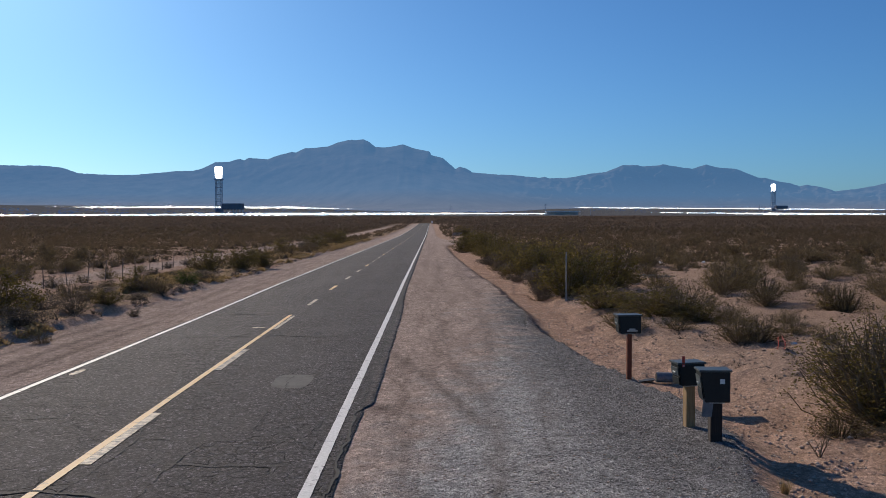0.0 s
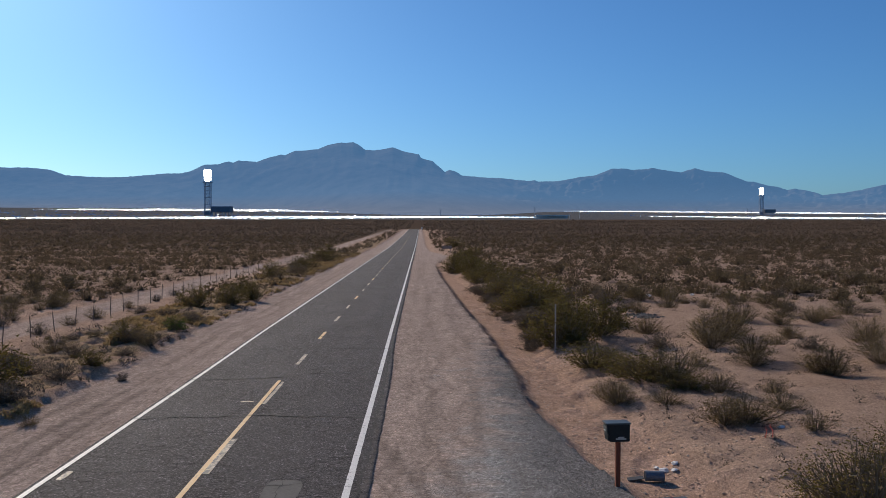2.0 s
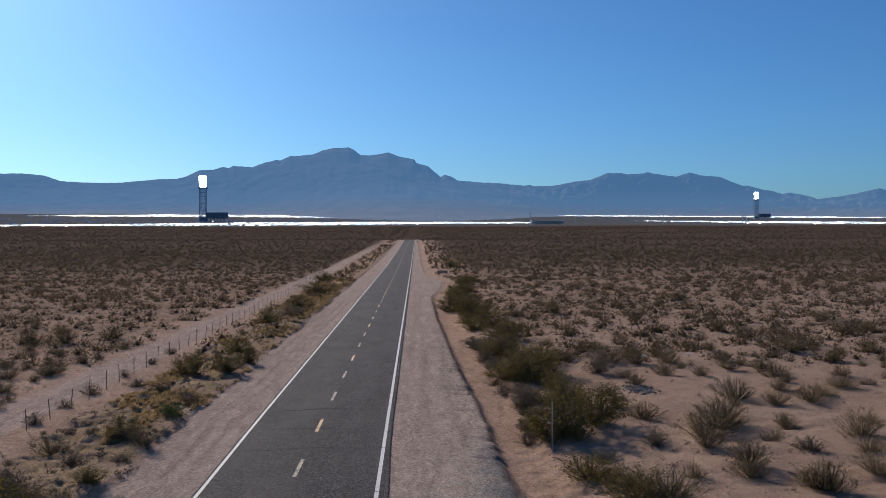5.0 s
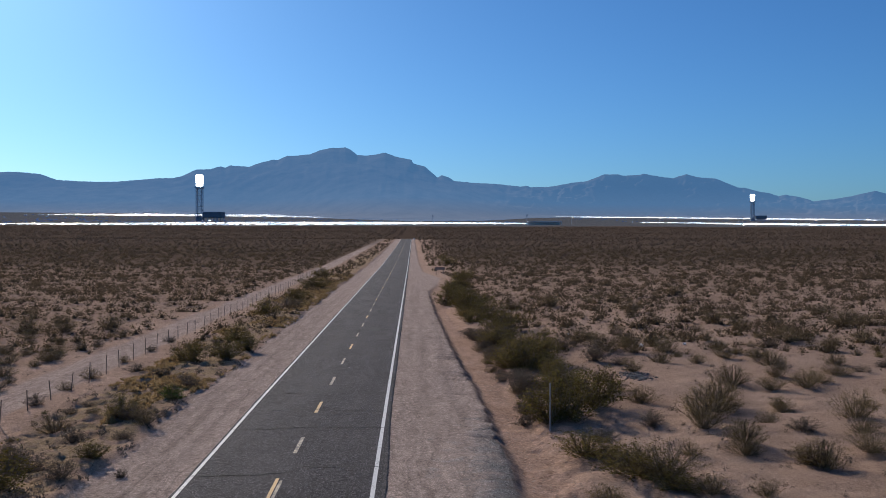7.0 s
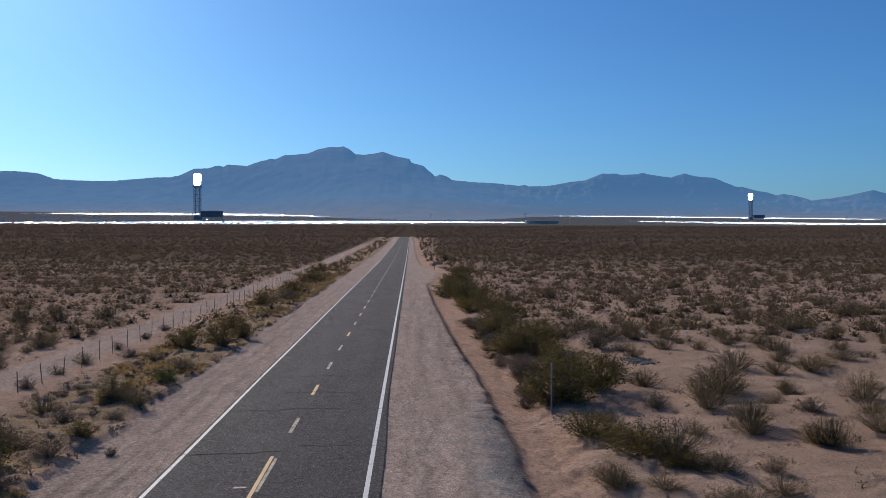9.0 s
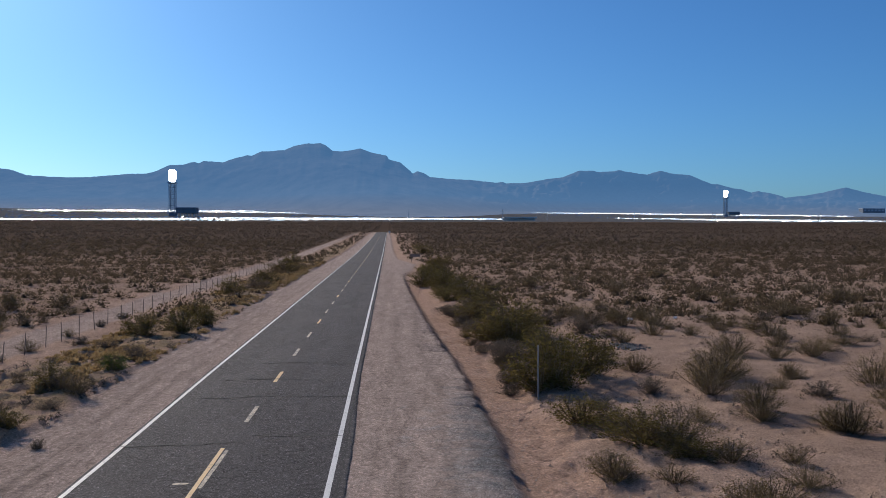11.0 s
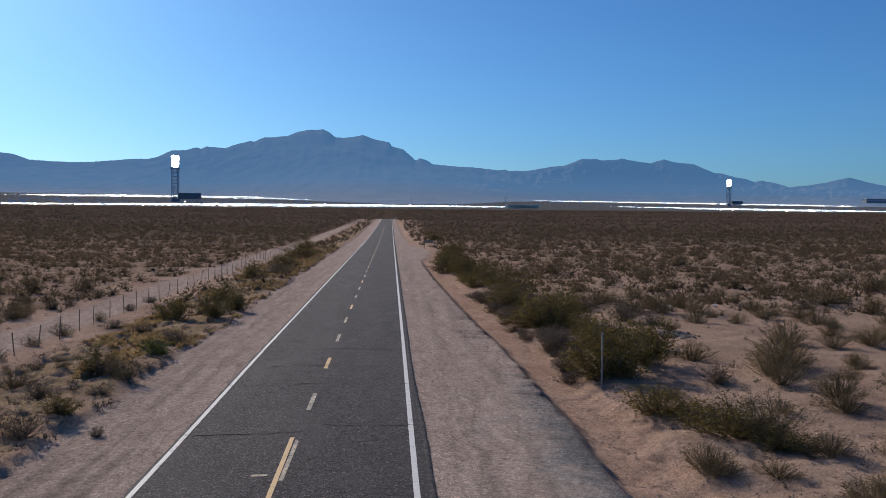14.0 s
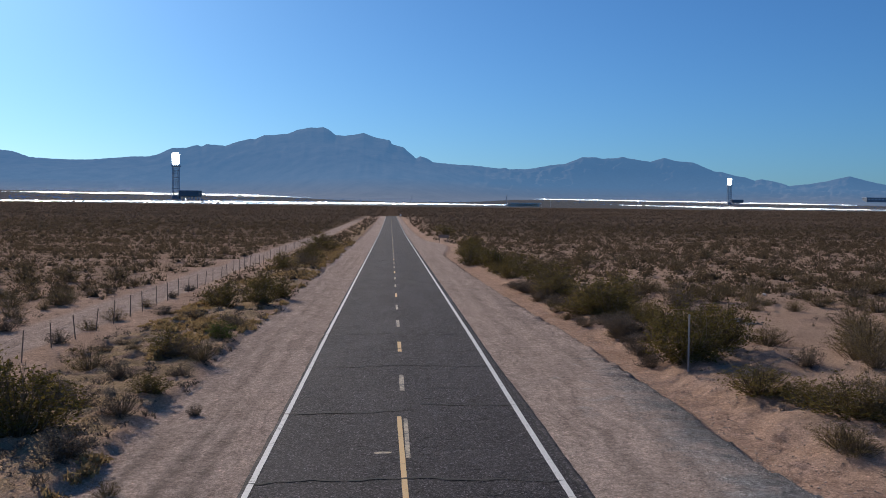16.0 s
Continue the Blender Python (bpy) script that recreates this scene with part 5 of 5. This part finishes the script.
# ---- mailboxes ----
def mailbox(x, y, post, post_mat, post_w, lift, depth, wide, tall, label, turn=0.0, flag=False, tag=False, hatch=False, plate=False):
    """A locking steel mailbox whose door looks at the road (towards -x), on a timber post."""
    z = at(x, y)
    th = empty("mailbox", pose(x, y, z, 0, 0, turn), label, "mailbox", "mailboxes at the turnout")
    part("post", block(post_w, post_w, lift + 0.32, pose(0, 0, -0.3), 0.008), post_mat, th, post)
    bm = block(depth, wide, tall, pose(0, 0, lift + 0.02), 0.012)
    for v in bm.verts:                                   # the door side leans out towards its top
        if v.co.x < 0:
            v.co.x -= 0.16 * (v.co.z - lift)
    body = part("body", bm, BOX_METAL, th)
    part("base_plate", block(post_w + 0.06, post_w + 0.06, 0.02, pose(0, 0, lift), 0.003), BARE_STEEL, th)
    out = -depth / 2 - 0.16 * tall
    part("roof", block(depth + 0.16 * tall + 0.05, wide + 0.035, 0.03, pose(-0.08 * tall, 0, lift + tall + 0.018), 0.008), BOX_TOP, th, "dusty sheet-steel top")
    slope = math.degrees(math.atan(0.16))
    door = part("door", block(0.014, wide * 0.84, tall * 0.40, pose(-depth / 2 - 0.16 * tall * 0.5 - 0.012, 0, lift + tall * 0.50, 0, -slope), 0.004), BOX_TOP, th)
    part("handle", block(0.02, wide * 0.3, 0.025, pose(-depth / 2 - 0.16 * tall * 0.6 - 0.03, 0, lift + tall * 0.62, 0, -slope), 0.004), BARE_STEEL, door, "bare metal pull")
    part("lower_door", block(0.014, wide * 0.84, tall * 0.34, pose(-depth / 2 - 0.16 * tall * 0.12 - 0.012, 0, lift + tall * 0.10, 0, -slope), 0.004), BOX_METAL, th)
    if flag:
        f = part("flag", block(0.045, 0.008, 0.17, pose(-depth / 2 + 0.02, -wide / 2 - 0.012, lift + tall - 0.02), 0.002), RED_FLAG, th, "raised red flag")
        part("pivot", rod((-depth / 2 + 0.02, -wide / 2 - 0.02, lift + tall), (-depth / 2 + 0.02, -wide / 2, lift + tall), 0.014), BARE_STEEL, f)
    if tag:
        part("sticker", block(0.07, 0.003, 0.07, pose(depth * 0.18, -wide / 2 - 0.003, lift + tall * 0.66), 0), PAPER, th, "small white square sticker")
    if plate:
        part("side_plate", block(0.22, 0.006, 0.03, pose(0.02, -wide / 2 - 0.005, lift + tall * 0.18), 0.002), BARE_STEEL, th, "bare steel bar across the side")
        part("side_plate", block(0.13, 0.006, 0.055, pose(0.02, -wide / 2 - 0.005, lift + tall * 0.20), 0.002), BARE_STEEL, th)
    if hatch:
        part("open_hatch", block(0.17, 0.02, 0.27, pose(-depth / 2 + 0.03, -0.10, lift - 0.20, 4, 5, 18), 0.005), GREY_STEEL, th, "grey hatch hanging open")
        # black plate that stands in for the shade within the opening
        part("opening_shade", block(0.01, wide * 0.8, tall * 0.42, pose(-depth / 2 - 0.014, 0, lift + 0.05, 0, -slope)), BLACK, th)
    return th


mailbox(8.80, 18.6, "red-brown timber post", RUST_POST, 0.095, 0.94, 0.42, 0.30, 0.36, "dark green steel mailbox on a red-brown timber post", 4, plate=True)
mailbox(8.80, 14.40, "pale treated timber post", PALE_WOOD, 0.145, 0.65, 0.38, 0.30, 0.34, "dark steel mailbox with red flag on a pale wooden post", 8, flag=True)
mailbox(8.92, 13.5, "dark weathered timber post", DARK_WOOD, 0.17, 0.575, 0.36, 0.32, 0.45, "tall dark steel mailbox with a white sticker and open hatch", -4, tag=True, hatch=True)

# fallen mailbox and litter beside the wash
z = at(10.0, 20.2)
wreck = empty("fallen_mailbox", pose(10.0, 20.2, z + 0.02, 0, 0, -6), "broken grey mailbox lying open on the sand", "mailbox")
bm = bmesh.new()
bmesh.ops.create_cone(bm, cap_ends=False, segments=20, radius1=0.12, radius2=0.12, depth=0.42, matrix=pose(0, 0, 0.12, 0, 90))
for v in bm.verts:
    v.co.z = max(v.co.z, 0.015)
part("shell", bm, GREY_STEEL, wreck)
part("back", rod((0.20, 0, 0.12), (0.215, 0, 0.12), 0.115, 0.115, 20), GREY_STEEL, wreck)
# black disc across the mouth, in place of the shaded interior
part("inner_shade", rod((-0.20, 0, 0.12), (-0.19, 0, 0.12), 0.108, 0.108, 20), BLACK, wreck)
part("flap", block(0.36, 0.24, 0.015, pose(-0.42, 0, 0.05, 0, -9, 0), 0.004), BLACK, wreck, "dark flap folded out on the sand")


def crumple(name, x, y, size, material, label, category, seed):
    """Crushed litter."""
    bm = bmesh.new()
    bmesh.ops.create_icosphere(bm, subdivisions=2, radius=size)
    g = random.Random(seed)
    for v in bm.verts:
        v.co *= g.uniform(0.55, 1.15)
        v.co.z *= 0.55
    ob = part(name, bm, material)
    ob.matrix_world = pose(x, y, at(x, y) + size * 0.3)
    tagged(ob, label, category, "litter on the sand")


for i, (x, y, s) in enumerate(((10.42, 20.9, 0.12), (10.62, 20.7, 0.09), (10.72, 21.05, 0.10), (10.32, 21.2, 0.08), (14.4, 23.8, 0.09), (21.2, 63.4, 0.26), (24.6, 64, 0.16), (17.5, 73, 0.15), (11.3, 61, 0.12))):
    crumple("crumpled_paper", x, y, s, PAPER, "crumpled white paper litter on the sand", "litter", 40 + i)

bm = bmesh.new()
g = random.Random(3)
prev = None
for i in range(19):
    a = math.pi * i / 18
    c = Vector((-0.11 * math.cos(a) + 0.03 * math.sin(a * 5), 0.02 * math.sin(a * 3), 0.42 * math.sin(a) ** 0.7))
    pair = [bm.verts.new(c + Vector((0.026, 0.03, 0))), bm.verts.new(c - Vector((0.026, 0.03, 0)))]
    if prev:
        bm.faces.new((prev[0], prev[1], pair[1], pair[0]))
    prev = pair
bmesh.ops.solidify(bm, geom=bm.faces[:], thickness=0.004)
ob = part("ribbon_loop", bm, RIBBON)
ob.matrix_world = pose(13.5, 22.4, at(13.5, 22.4) - 0.01) @ Matrix.Scale(0.8, 4)
tagged(ob, "faded red and white ribbon looped in the sand", "ribbon")

# small dry things at the edge of the turnout
tuft_x, tuft_y = 9.15, 11.5
g = random.Random(8)
bm = bmesh.new()
for i in range(90):
    a, r = g.uniform(0, 6.28), g.uniform(0.02, 0.16)
    p = Vector((math.cos(a) * 0.03, math.sin(a) * 0.03, 0))
    q = Vector((math.cos(a) * r, math.sin(a) * r, g.uniform(0.10, 0.26)))
    w = Vector((-math.sin(a), math.cos(a), 0)) * 0.005
    bm.faces.new([bm.verts.new(v) for v in (p - w, p + w, q)])
ob = part("grass_tuft", bm, STRAW)
ob.matrix_world = pose(tuft_x, tuft_y, at(tuft_x, tuft_y) - 0.01)
tagged(ob, "small orange-brown dry grass tuft on gravel", "grass")
sv, sf = [], []
for i in range(9):
    a = g.uniform(0, 6.28)
    tip = Vector((math.cos(a) * 0.28 * g.random(), math.sin(a) * 0.28 * g.random(), g.uniform(0.25, 0.5)))
    midp = tip * 0.5 + Vector((g.gauss(0, 0.03), g.gauss(0, 0.03), -0.04))
    tube(sv, sf, [Vector((0, 0, -0.04)), midp, tip], 0.007, 0.002, 4)
    tube(sv, sf, [midp, midp + Vector((g.gauss(0, 0.1), g.gauss(0, 0.1), 0.14))], 0.004, 0.0015)
ob = new("dead_twig", mesh_of("dead_twig", sv, sf, BARK))
ob.matrix_world = pose(10.35, 13.2, at(10.35, 13.2))
tagged(ob, "bare dead twig standing in the sand", "plant")
